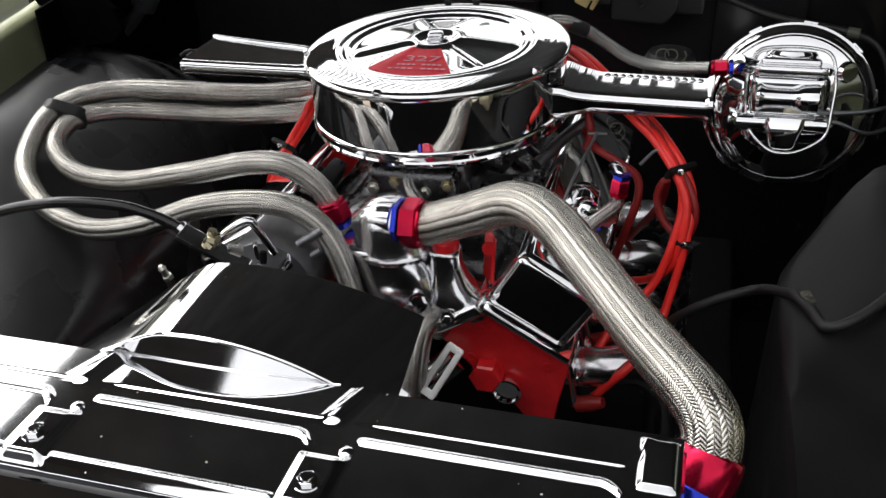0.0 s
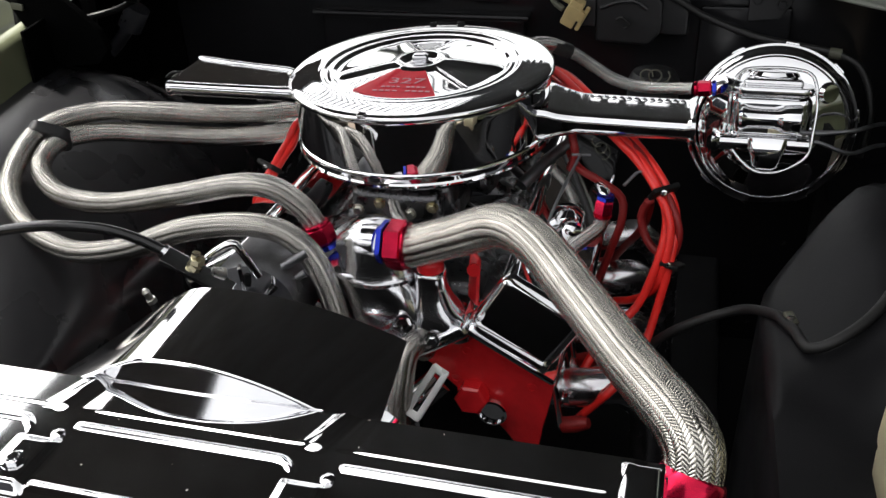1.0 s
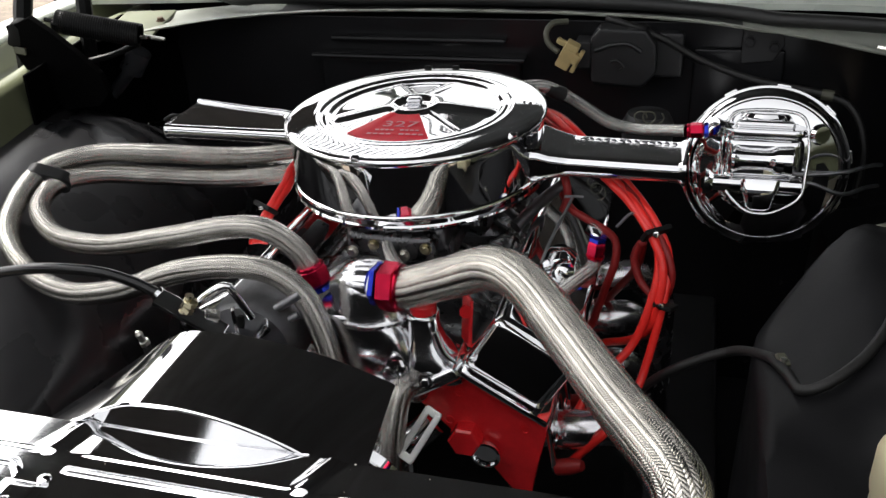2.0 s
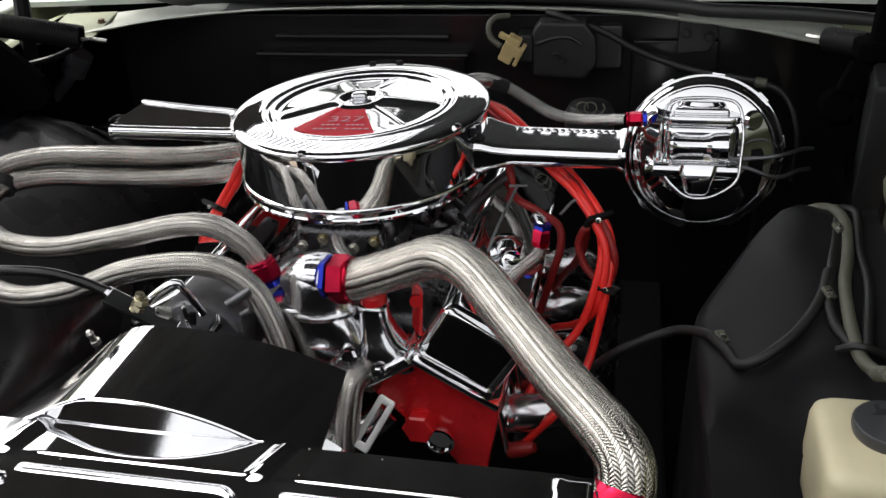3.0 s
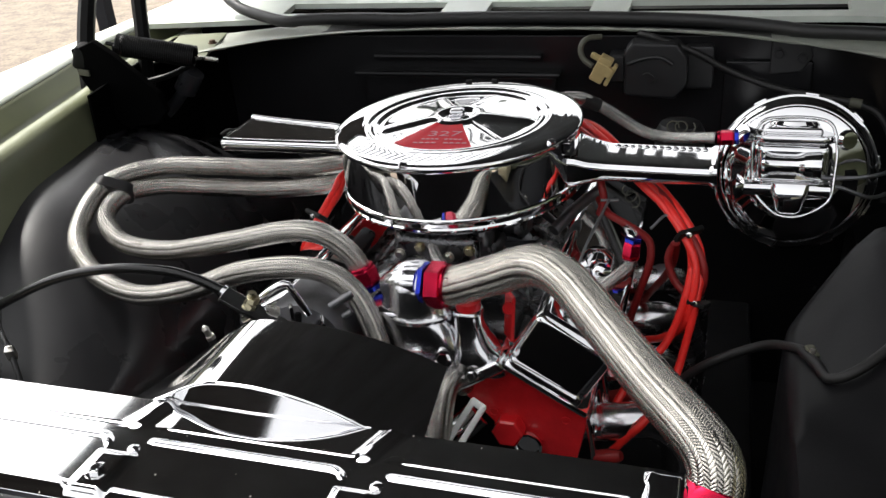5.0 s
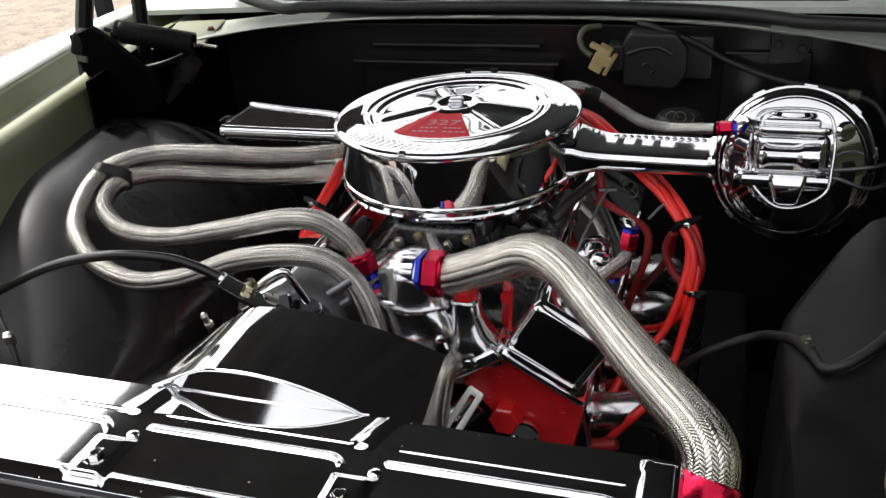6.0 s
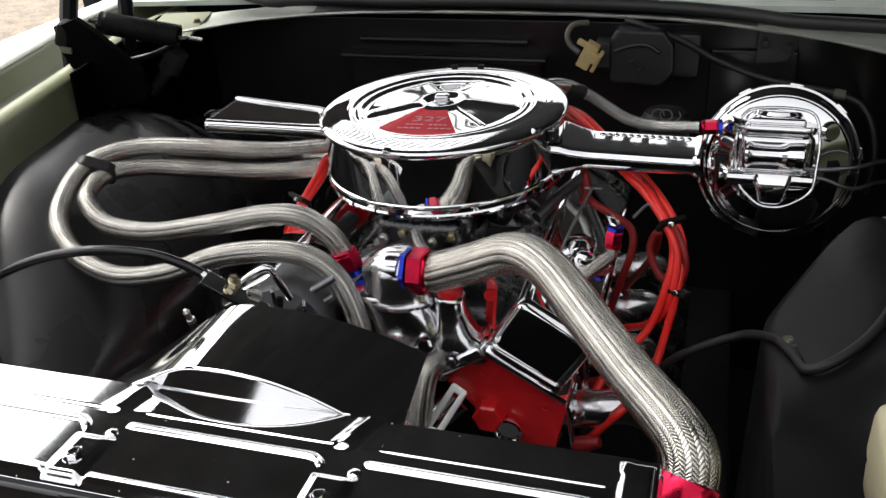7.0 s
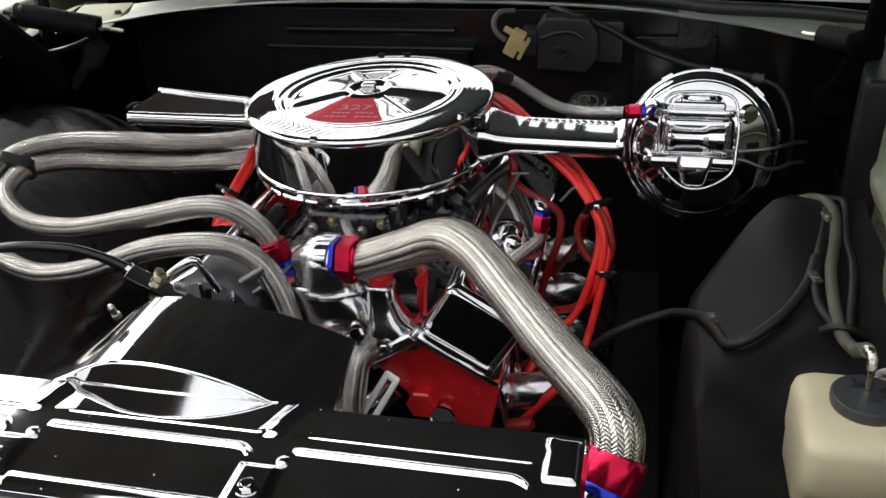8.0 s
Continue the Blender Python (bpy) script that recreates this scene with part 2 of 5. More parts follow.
def lathe(profile, seg=48, m=None, ripple=None):
    """A turned body: rows of radius and height; ripple(r, angle) may add height."""
    bm = bmesh.new()
    rows = []
    for r, z in profile:
        if r <= 1e-6:
            rows.append([bm.verts.new((0, 0, z + (ripple(0, 0) if ripple else 0)))])
        else:
            rows.append([bm.verts.new((r * math.cos(2 * math.pi * k / seg), r * math.sin(2 * math.pi * k / seg),
                                       z + (ripple(r, 2 * math.pi * k / seg) if ripple else 0))) for k in range(seg)])
    for a, b in zip(rows, rows[1:]):
        for k in range(seg):
            j = (k + 1) % seg
            vs = [a[k % len(a)], a[j % len(a)], b[j % len(b)], b[k % len(b)]]
            vs = [v for i, v in enumerate(vs) if v not in vs[:i]]
            if len(vs) > 2:
                bm.faces.new(vs)
    if m:
        bm.transform(m)
    return bm


def rbox(size, bevel=0.004, m=None, seg=2):
    """A box with rounded edges."""
    bm = bmesh.new()
    bmesh.ops.create_cube(bm, size=1.0)
    bm.transform(Matrix.Diagonal((*size, 1)))
    if bevel:
        bmesh.ops.bevel(bm, geom=bm.edges[:], offset=min(bevel, 0.45 * min(size)), segments=seg, profile=0.5, affect="EDGES")
    if m:
        bm.transform(m)
    return bm


def prism(outline, depth, bevel=0.0, m=None, seg=2):
    """A flat outline in x and y, drawn out along z from 0 to depth."""
    bm = bmesh.new()
    vs = [bm.verts.new((x, y, 0)) for x, y in outline]
    f = bm.faces.new(vs)
    ex = bmesh.ops.extrude_face_region(bm, geom=[f])
    bmesh.ops.translate(bm, verts=[v for v in ex["geom"] if isinstance(v, bmesh.types.BMVert)], vec=(0, 0, depth))
    if bevel:
        bmesh.ops.bevel(bm, geom=bm.edges[:], offset=bevel, segments=seg, profile=0.5, affect="EDGES")
    if m:
        bm.transform(m)
    return bm


def rounded(w, h, r, n=5):
    """The outline of a rounded rectangle about the origin."""
    out = []
    for cx, cy, a0 in ((w / 2 - r, h / 2 - r, 0), (-w / 2 + r, h / 2 - r, 90), (-w / 2 + r, -h / 2 + r, 180), (w / 2 - r, -h / 2 + r, 270)):
        for k in range(n + 1):
            a = radians(a0 + 90 * k / n)
            out.append((cx + r * math.cos(a), cy + r * math.sin(a)))
    return out


def loft(sections, closed=True, caps=False):
    """A skin over rows of points of one length."""
    bm = bmesh.new()
    rows = [[bm.verts.new(p) for p in s] for s in sections]
    n = len(rows[0])
    for a, b in zip(rows, rows[1:]):
        for k in range(n if closed else n - 1):
            j = (k + 1) % n
            bm.faces.new((a[k], a[j], b[j], b[k]))
    if caps:
        bm.faces.new(rows[0])
        bm.faces.new(rows[-1])
    return bm


def thick(bm, t):
    """Gives a sheet its thickness."""
    bmesh.ops.recalc_face_normals(bm, faces=bm.faces)
    bmesh.ops.solidify(bm, geom=bm.faces[:], thickness=t)
    return bm


def join(*bms):
    """Several bodies of one part in one bmesh."""
    out = bmesh.new()
    for b in bms:
        me = bpy.data.meshes.new("tmp")
        b.to_mesh(me)
        b.free()
        out.from_mesh(me)
        bpy.data.meshes.remove(me)
    return out


def hex_profile(r, h, m, chamfer=0.12):
    """A hexagonal nut with chamfered corners, across-corner radius r."""
    ring = lambda q, z: [(q * math.cos(radians(60 * k)), q * math.sin(radians(60 * k)), z) for k in range(6)]
    bm = loft([ring(r * 0.86, 0), ring(r, h * chamfer), ring(r, h * (1 - chamfer)), ring(r * 0.86, h)], caps=True)
    bm.transform(m)
    return bm


def bolt(name, place, direction, r, parent=None, mat=None, washer=True):
    m = frame_to(place, direction)
    bms = [hex_profile(r, r * 0.9, m @ pose(0, 0, r * 0.2))]
    if washer:
        bms.append(lathe([(0, 0), (r * 1.35, 0), (r * 1.35, r * 0.25), (0, r * 0.25)], 18, m))
    return part(name, join(*bms), mat or ZINC, parent, smooth=25)


def hose_end(parent, place, direction, r, length, blue_first=False):
    """Red socket and blue nut of a screwed hose fitting; the direction points away from the hose."""
    d = Vector(direction).normalized()
    m = frame_to(place, d)
    red = part("socket", join(lathe([(0, -0.1 * length), (r * 1.02, -0.1 * length), (r * 1.08, -0.06 * length), (r * 1.08, 0), (0, 0)], 28, m),
                              hex_profile(r * 1.14, 0.62 * length, m)), RED_ANODISED, parent, "red anodised hose socket", smooth=25)
    part("nut", hex_profile(r * 1.10, 0.2 * length, m @ pose(0, 0, 0.625 * length, 0, 0, 6)), BLUE_ANODISED, red, "blue anodised nut", smooth=25)
    return red


# ---- ground ----
bm = bmesh.new()
bmesh.ops.create_grid(bm, x_segments=4, y_segments=4, size=150)
ground = tagged(part("ground", bm, GRAVEL), "pale gravel yard with dry leaf litter", "ground", kind="structure")

# ---- unseen roof pieces, open batten bay, posts and walls, added to shape reflections ----
UNSEEN_ROOF_Z = 2.45
tagged(part("ceiling", join(rbox((5.86, 1.75, 0.05), 0.004, pose(1.22, 0.475, UNSEEN_ROOF_Z)), rbox((4.65, 1.5, 0.05), 0.004, pose(1.825, 2.1, UNSEEN_ROOF_Z)), rbox((4.65, 0.77, 0.05), 0.004, pose(1.825, 3.235, UNSEEN_ROOF_Z)), rbox((2.25, 1.75, 0.05), 0.004, pose(-3.075, 3.725, UNSEEN_ROOF_Z)), rbox((3.15, 1.9, 0.05), 0.004, pose(2.575, 4.5, UNSEEN_ROOF_Z + 0.055)), rbox((1.5, 1.65, 0.05), 0.004, pose(-1.86, -2.52, UNSEEN_ROOF_Z))), TIMBER), "unseen dark roof pieces with an open bay, added to shape reflections", "ceiling", kind="structure")
rafter = tagged(part("rafter", rbox((0.016, 1.5, 0.016), 0.002, pose(-1.98, 2.1, UNSEEN_ROOF_Z)), TIMBER), "unseen dark batten across the open bay, added to stripe reflections", "rafter", group="rafters", kind="structure")
for k in range(1, 23):
    copy_thing(rafter, pose(0.066 * k, 0, 0))
# unseen stubs that scallop the reflected roof edge
tail = tagged(part("unseen_rafter_end", rbox((0.035, 0.16, 0.03), 0.004, pose(-0.47, 3.70, UNSEEN_ROOF_Z)), TIMBER), "unseen dark rafter end, added to scallop reflections", "rafter", group="rafter ends", kind="structure")
for k in range(1, 24):
    copy_thing(tail, pose(0.088 * k, 0, 0))
for k, (px, py) in enumerate(((-1.68, -0.36), (-2.55, -1.78), (-2.55, -3.2), (-4.12, 2.92), (-4.12, 4.55), (4.0, 5.3), (4.0, -0.3))):
    tagged(part("post", rbox((0.10, 0.10, UNSEEN_ROOF_Z), 0.008, pose(px, py, UNSEEN_ROOF_Z / 2)), TIMBER), "unseen dark post added under the reflected roof", "post", group="shed posts", kind="structure")
# unseen wall, added to cut the light on this side of the bay
tagged(part("unseen_wall_east", rbox((0.1, 6.6, 2.5), 0.01, pose(2.9, 1.0, 1.25)), TIMBER), "unseen dark wall added to cut light from the side", "wall", kind="structure")

# unseen low wall, added so chrome facing the nose reflects something dark
tagged(part("unseen_wall_south", rbox((6.2, 0.1, 1.62), 0.01, pose(-0.3, -3.3, 0.81)), TIMBER), "unseen low dark wall added for the chrome to reflect", "wall", kind="structure")

# unseen low hedge far behind the open side, added to darken low reflections
rows = []
for z in np.linspace(0, 1.3, 7):
    rows.append([(x, 14 + 0.8 * noise.noise(Vector((x * 0.7, z * 0.7, 0))) + 0.4 * noise.noise(Vector((x * 2.3, z * 2.3, 5))), z + 0.3 * noise.noise(Vector((x * 0.9, z, 9)))) for x in np.linspace(-24, 12, 90)])
tagged(part("backdrop", thick(loft(rows, closed=False), 0.6), HEDGE), "unseen low dark hedge added to darken reflections near the horizon", "hedge", kind="structure")

# ---- car body ----
car = thing("car_body", "pale green car without bonnet, its engine bay painted black", "car")
car.location = (0, 0, 0)

# firewall, with a pressed panel and ledge
fw = rbox((1.62, 0.02, 0.80), 0.003, pose(-0.02, 0.59, 0.585))
firewall = part("firewall", fw, BLACK_GLOSS, car, "gloss black steel bulkhead")
part("pressed_panel", rbox((0.42, 0.03, 0.13), 0.012, pose(-0.17, 0.575, 0.845)), BLACK_GLOSS, firewall)
part("ledge", rbox((0.44, 0.05, 0.012), 0.005, pose(-0.17, 0.565, 0.913)), BLACK_GLOSS, firewall)
part("ledge", rbox((0.36, 0.03, 0.012), 0.005, pose(-0.17, 0.572, 0.945)), BLACK_GLOSS, firewall)
part("cover_plate", rbox((0.16, 0.016, 0.2), 0.007, pose(0.44, 0.575, 0.84)), BLACK_GLOSS, firewall)
# cowl: curved front lip, rubber seal and a pale vented top
EDGE = [(-0.80, 0.38, 0.972), (-0.68, 0.45, 0.985), (-0.52, 0.515, 0.997), (-0.32, 0.562, 1.0), (0.0, 0.576, 1.0), (0.3, 0.562, 0.996), (0.5, 0.507, 0.988), (0.66, 0.42, 0.979), (0.76, 0.35, 0.972)]
lip = [Vector(p) for p in curve_points(EDGE, 0.03)]
cowl_lip = part("cowl_lip", thick(loft([[p + Vector((0, 0.004, -0.004 - 0.002 * noise.noise(p * 30))) for p in lip], [p + Vector((0, 0.001, -0.001)) for p in lip], [p + Vector((0, 0.009, 0.001 + 0.002 * noise.noise(p * 25))) for p in lip]], closed=False), 0.0015),
                SHADED_SCUTTLE, car, "pale painted bulkhead lip with chipped edge")


def gutter(pts):
    return thick(loft([[p + Vector((0, 0.010, 0.0)) for p in pts], [Vector((p.x, max(p.y + 0.05, 0.5 + 0.11 * (1 - abs(p.x))), p.z - 0.004)) for p in pts],
                       [Vector((p.x, max(p.y + 0.1, 0.56 + 0.07 * (1 - abs(p.x))), p.z + 0.006)) for p in pts]], closed=False), 0.002)


part("cowl_gutter", gutter([p for p in lip if abs(p.x) < 0.47]), BLACK_SATIN, car, "black rain gutter behind the bulkhead lip")
part("cowl_corner", gutter([p for p in lip if p.x < -0.44]), SHADED_SCUTTLE, car, "pale corner of the scuttle with shade in its colour")
part("cowl_corner", gutter([p for p in lip if p.x > 0.44]), SHADED_SCUTTLE, car, "pale corner of the scuttle with shade in its colour")
seal = [p + Vector((0, 0.036 + 0.13 * max(0.0, -0.3 - p.x), 0.014 + 0.03 * max(0.0, -0.3 - p.x))) for p in lip if -0.56 < p.x < 0.52]
seal = [Vector((-0.74, 0.66, 1.06)), Vector((-0.68, 0.62, 1.035))] + seal + [Vector((0.66, 0.52, 1.0)), Vector((0.8, 0.5, 0.99))]
part("cowl_seal", tube(seal, 0.0125, 10, 0.03), RUBBER, car, "black rubber bonnet seal")
bm = bmesh.new()
xs = [-0.95, -0.595, -0.225, -0.126, 0.092, 0.17, 0.58, 0.95]
ys = [0.617, 0.65, 0.715, 1.05]
grid = [[bm.verts.new((x, y, 1.012 + 0.05 * (y - 0.617) / 0.4 - 0.03 * max(0, abs(x) - 0.6))) for x in xs] for y in ys]
for j in range(3):
    for i in range(7):
        if not (j == 1 and i in (1, 3, 5)):
            bm.faces.new((grid[j][i], grid[j][i + 1], grid[j + 1][i + 1], grid[j + 1][i]))
# black box stands in for the dark inside the air slots
part("slot_shade", rbox((1.6, 0.12, 0.05), 0.004, pose(0, 0.69, 0.975)), DEEP_BLACK, car)
part("cowl_top", thick(bm, 0.012), PALE_COWL, car, "pale painted scuttle with air slots", smooth=20)
part("plenum", rbox((1.6, 0.3, 0.05), 0.005, pose(0, 0.8, 0.95)), BLACK_SATIN, car)


def fender(side):
    """Outer wing, its paint paler for the sunlight on it, and the green inner rail, darkened for shade, with its ridge
    and channel, from the nose to the windscreen pillar.
    """
    outer, rail = [], []
    for y in np.linspace(-0.95, 1.0, 53):
        w = 0.006 * noise.noise(Vector((side * 3, y * 5, 0)))
        v = 0.003 * noise.noise(Vector((side * 7, y * 9, 3)))
        lift = 0.012 * (y - 0.1)
        if side < 0:
            xi = 0.655 + 0.16 * max(0.0, min(1.0, (y + 0.35) / 0.8))
            low = [(xi - 0.012, 0.80), (xi - 0.010 + w, 0.85), (xi - 0.006 + w, 0.885), (xi + 0.004 + w, 0.905), (xi + 0.010, 0.925), (xi + 0.018, 0.955), (xi + 0.026, 0.966 + v), (xi + 0.036, 0.970 + v), (xi + 0.052, 0.968 + v), (xi + 0.062, 0.958), (xi + 0.070, 0.948),
                   (xi + 0.100, 0.946), (xi + 0.108, 0.952), (xi + 0.120, 0.985), (xi + 0.126, 0.990)]
            lip = xi + 0.1265
        else:
            # the rail is narrow here, its lower edge wavy and undercut
            xi = float(np.interp(y, (-0.95, -0.49, -0.42, -0.36, -0.32, -0.27, -0.22, -0.15, -0.09, -0.03, 0.03, 0.18, 0.43, 1.0), (0.66, 0.638, 0.635, 0.633, 0.635, 0.646, 0.659, 0.668, 0.667, 0.672, 0.697, 0.738, 0.774, 0.805)))
            low = [(xi + 0.075, 0.80), (xi + 0.065, 0.86), (xi + 0.030, 0.905), (xi + 0.006 + w, 0.914), (xi + 0.002 + w, 0.926), (xi + 0.006 + w, 0.934), (xi + 0.014, 0.944), (xi + 0.020, 0.956 + v), (xi + 0.026, 0.959 + v), (xi + 0.031, 0.955), (xi + 0.034, 0.958), (xi + 0.038, 0.972), (xi + 0.040, 0.978)]
            lip = xi + 0.0405
        top = [(lip, low[-1][1] + 0.001), (lip + 0.004, low[-1][1] + 0.008), (lip + 0.012, low[-1][1] + 0.011), (1.00, 0.998), (1.045, 0.985), (1.062, 0.95), (1.068, 0.88), (1.07, 0.4)]
        rail.append([(side * x, y, z + lift) for x, z in low])
        outer.append([(side * x, y, z + lift) for x, z in top])
    # sunlit top is put into the colour by the paler paint
    wing = part("fender", thick(loft(outer, closed=False), 0.0015), PALE_COWL, car, "front wing in paler paint for the sunlight on top")
    part("inner_rail", thick(loft(rail, closed=False), 0.0015), GREEN, wing, "green inner wing rail, darkened for shade, with a pressed ridge", smooth=60)
    return wing


fender(-1)
fender(1)


def cabin():
    """Windscreen, pillars and roof behind the scuttle."""
    rows = []
    for k in range(7):
        t = k / 6
        w = 0.72 - 0.14 * t
        rows.append([(x * w, 1.06 + 0.62 * t - 0.16 * (x * x) * (1 - t) + 0.02, 1.055 + 0.24 * t) for x in np.linspace(-1, 1, 17)])
    part("windscreen", thick(loft(rows, closed=False), 0.005), GLASS_DARK, car, "dark raked windscreen", smooth=60)
    for sx in (-1, 1):
        part("pillar", tube([(sx * 0.74, 0.92, 1.05), (sx * 0.67, 1.28, 1.17), (sx * 0.60, 1.70, 1.305)], 0.024, 10), PALE_COWL, car)
        part("side_panel", thick(loft([[(sx * 1.0, y, 0.35), (sx * 1.02, y, 0.8), (sx * 0.97, y, 1.02), (sx * 0.76, y, 1.06)] for y in np.linspace(1.0, 3.6, 8)], closed=False), 0.003), PALE_COWL, car, "pale body side")
        part("side_glass", thick(loft([[(sx * 0.76, 1.0, 1.06), (sx * 0.75, 3.2, 1.06)], [(sx * 0.59, 1.72, 1.30), (sx * 0.58, 2.9, 1.30)]], closed=False), 0.004), GLASS_DARK, car, "dark side window")
    rows = []
    for y in np.linspace(1.66, 2.95, 8):
        rows.append([(x * 0.62, y, 1.33 - 0.03 * x * x - 0.03 * abs(y - 2.2) ** 2) for x in np.linspace(-1, 1, 13)])
    part("roof", thick(loft(rows, closed=False), 0.02), PALE_COWL, car, "pale car roof", smooth=60)
    part("rear_body", rbox((1.96, 1.2, 0.68), 0.12, pose(0, 3.5, 0.72), 4), PALE_COWL, car, "pale tail of the car")


cabin()
# pale bolted plates where the bonnet hinge stands
for sx, sy in ((-0.74, 0.46), (0.76, 0.44)):
    plate = part("hinge_plate", rbox((0.11, 0.17, 0.006), 0.003, pose(sx, sy + 0.03, 0.982, 4, 0, 12 if sx < 0 else -12)), GREEN, car, "dull green plate with rusty bolts")
    for k in range(3):
        bolt("bolt", (sx - 0.04 + 0.04 * k, sy - 0.05 + 0.05 * k, 0.985), (0, 0, 1), 0.007, plate, RUST)


def apron_left():
    rows = []
    for y in np.linspace(-0.62, 0.58, 41):
        row = []
        for s in np.linspace(0, 1, 22):
            x = -0.43 - 0.30 * s - 0.05 * max(0, min(1, (y + 0.2) / 0.5))
            arch = math.exp(-((y - 0.02) / (0.36 if y < 0.02 else 0.40)) ** 4)
            z = 0.70 + 0.16 * arch * math.sin(min(1.0, s * 1.25) * math.pi / 2) ** 0.8 + 0.04 * s
            z += 0.004 * noise.noise(Vector((x * 6, y * 6, 1)))
            row.append((x, y, z))
        row = [(row[0][0] + 0.02, y, 0.2), (row[0][0] + 0.008, y, row[0][2] - 0.03)] + row
        rows.append(row)
    return part("inner_fender", thick(loft(rows, closed=False), 0.002), ARCH_GLOSS, car, "glossy black wheel arch inside the engine bay", smooth=60)


def apron_right():
    rows = []
    for y in np.linspace(-0.66, 0.58, 45):
        xi = 0.460 + 0.16 * max(0.0, min(1.0, (y + 0.14) / 0.21)) ** 1.3
        drop = max(0.0, min(1.0, (y - 0.05) / 0.1))
        row = []
        for s in np.linspace(0, 1, 20):
            x = xi + (0.69 + 0.1 * max(0, y) - xi) * s
            u = (x - 0.46) / 0.2
            z = 0.785 + 0.055 * min(1, u / 0.6) + 0.012 * max(0, (u - 0.6) / 0.4) ** 1.5
            front = max(0.0, min(1.0, (-0.30 - y) / 0.08))
            z = z * (1 - front) + front * (0.787 + 0.1 * max(0, (u - 0.98)))
            z += 0.03 * math.exp(-((x - 0.57) / 0.07) ** 2 - ((y + 0.03) / 0.12) ** 2) - 0.22 * drop
            z += 0.003 * noise.noise(Vector((x * 8, y * 8, 4)))
            row.append((x, y, z))
        row = [(xi - 0.016, y, 0.2), (xi - 0.004, y, row[0][2] - 0.012)] + row
        rows.append(row)
    return part("inner_fender", thick(loft(rows, closed=False), 0.002), APRON, car, "faded black inner wing with a shallow bulge", smooth=60)


apron_left()
apron_right()
# core support under the chrome panel and the dark nose behind the grille
support = part("core_support", join(rbox((0.73, 0.06, 0.10), 0.01, pose(0, -0.70, 0.885)), rbox((1.36, 0.09, 0.06), 0.008, pose(0, -0.815, 0.885)),
                                    rbox((1.3, 0.02, 0.5), 0.004, pose(0, -0.78, 0.56))), BLACK_SATIN, car, "black steel front cross panel")
part("radiator_core", rbox((0.72, 0.06, 0.5), 0.006, pose(0, -0.69, 0.66)), BLACK_SATIN, support)
for k, x in enumerate((-0.26, -0.12, 0.02, 0.16)):
    bolt("bolt", (x, -0.79, 0.915), (0, 0, 1), 0.009, support, BLACK_SATIN)
part("nose", rbox((1.9, 0.22, 0.1), 0.03, pose(0, -0.97, 0.84)), BLACK_SATIN, car, "black front panel above the grille")
for sx in (-0.40, 0.40):
    part("frame_rail", rbox((0.1, 1.4, 0.12), 0.01, pose(sx, 0, 0.35)), BLACK_SATIN, car)
part("cross_member", rbox((0.7, 0.2, 0.1), 0.01, pose(0, -0.35, 0.3)), BLACK_SATIN, car)
for sx in (-0.78, 0.78):
    part("tyre", lathe([(0.18, -0.09), (0.27, -0.1), (0.31, -0.08), (0.32, 0), (0.31, 0.08), (0.27, 0.1), (0.18, 0.09), (0.18, -0.09)], 40, pose(sx, 0.0, 0.32, 0, 90, 0)), RUBBER, car)
part("floor_pan", rbox((1.7, 2.2, 0.02), 0.004, pose(0, 0.1, 0.2)), BLACK_SATIN, car)


# black sheets put the dark of the hinge pockets into colour
part("pocket_shade", rbox((0.006, 0.44, 0.12), 0.002, pose(-0.785, 0.35, 0.925, 0, 2, 11)), DEEP_BLACK, car)
part("pocket_shade", rbox((0.006, 0.34, 0.20), 0.002, pose(-0.786, 0.44, 0.85, 0, 0, 8)), DEEP_BLACK, car)
part("pocket_shade", rbox((0.10, 0.008, 0.30), 0.002, pose(-0.76, 0.572, 0.84)), DEEP_BLACK, car)
# olive brace coloured dark for the shade it lies in
part("fender_brace", join(tube([(-0.90, 0.40, 0.80), (-0.83, 0.41, 0.828), (-0.785, 0.42, 0.858), (-0.745, 0.42, 0.895), (-0.722, 0.425, 0.925)], 0.013, 12), tube([(-0.735, 0.425, 0.905), (-0.708, 0.43, 0.945)], 0.024, 16)), CAP_PLASTIC, car, "dark brace below the bonnet hinge, shade put into its colour")
part("pocket_shade", rbox((0.05, 0.34, 0.30), 0.012, pose(0.755, 0.36, 0.83, 0, 0, -10)), BLACK_SATIN, car)


def coil_spring(a, b, parent, r=0.02):
    a, b = Vector(a), Vector(b)
    d = (b - a).normalized()
    u = d.cross(Vector((0, 0, 1))).normalized()
    v = d.cross(u)
    coil = [a + (b - a) * (k / 300) + r * (math.cos(k * 0.75) * u + math.sin(k * 0.75) * v) for k in range(301)]
    part("spring", tube(coil, 0.0034, 6, 0.02), SPRING_BLACK, parent)
    part("spring_end", tube([a - d * 0.02, a + u * 0.004, a + u * r, a + u * r + d * 0.01], 0.004, 6), SPRING_BLACK, parent)
    part("spring_end", tube([b + u * 0.01, b + d * 0.02, b + d * 0.045], 0.004, 6), ZINC, parent)


hinge_l = part("hood_hinge", prism([(-0.822, 1.048), (-0.800, 1.052), (-0.770, 1.064), (-0.735, 1.040), (-0.690, 1.003), (-0.650, 0.965), (-0.640, 0.930), (-0.665, 0.905), (-0.740, 0.895), (-0.775, 0.940), (-0.800, 0.965), (-0.818, 1.00)], 0.016, 0.003, Matrix.Translation((0, 0.23, 0)) @ pose(0, 0, 0, 90, 0, 0)), DEEP_BLACK, car, "black bonnet hinge with coil spring")
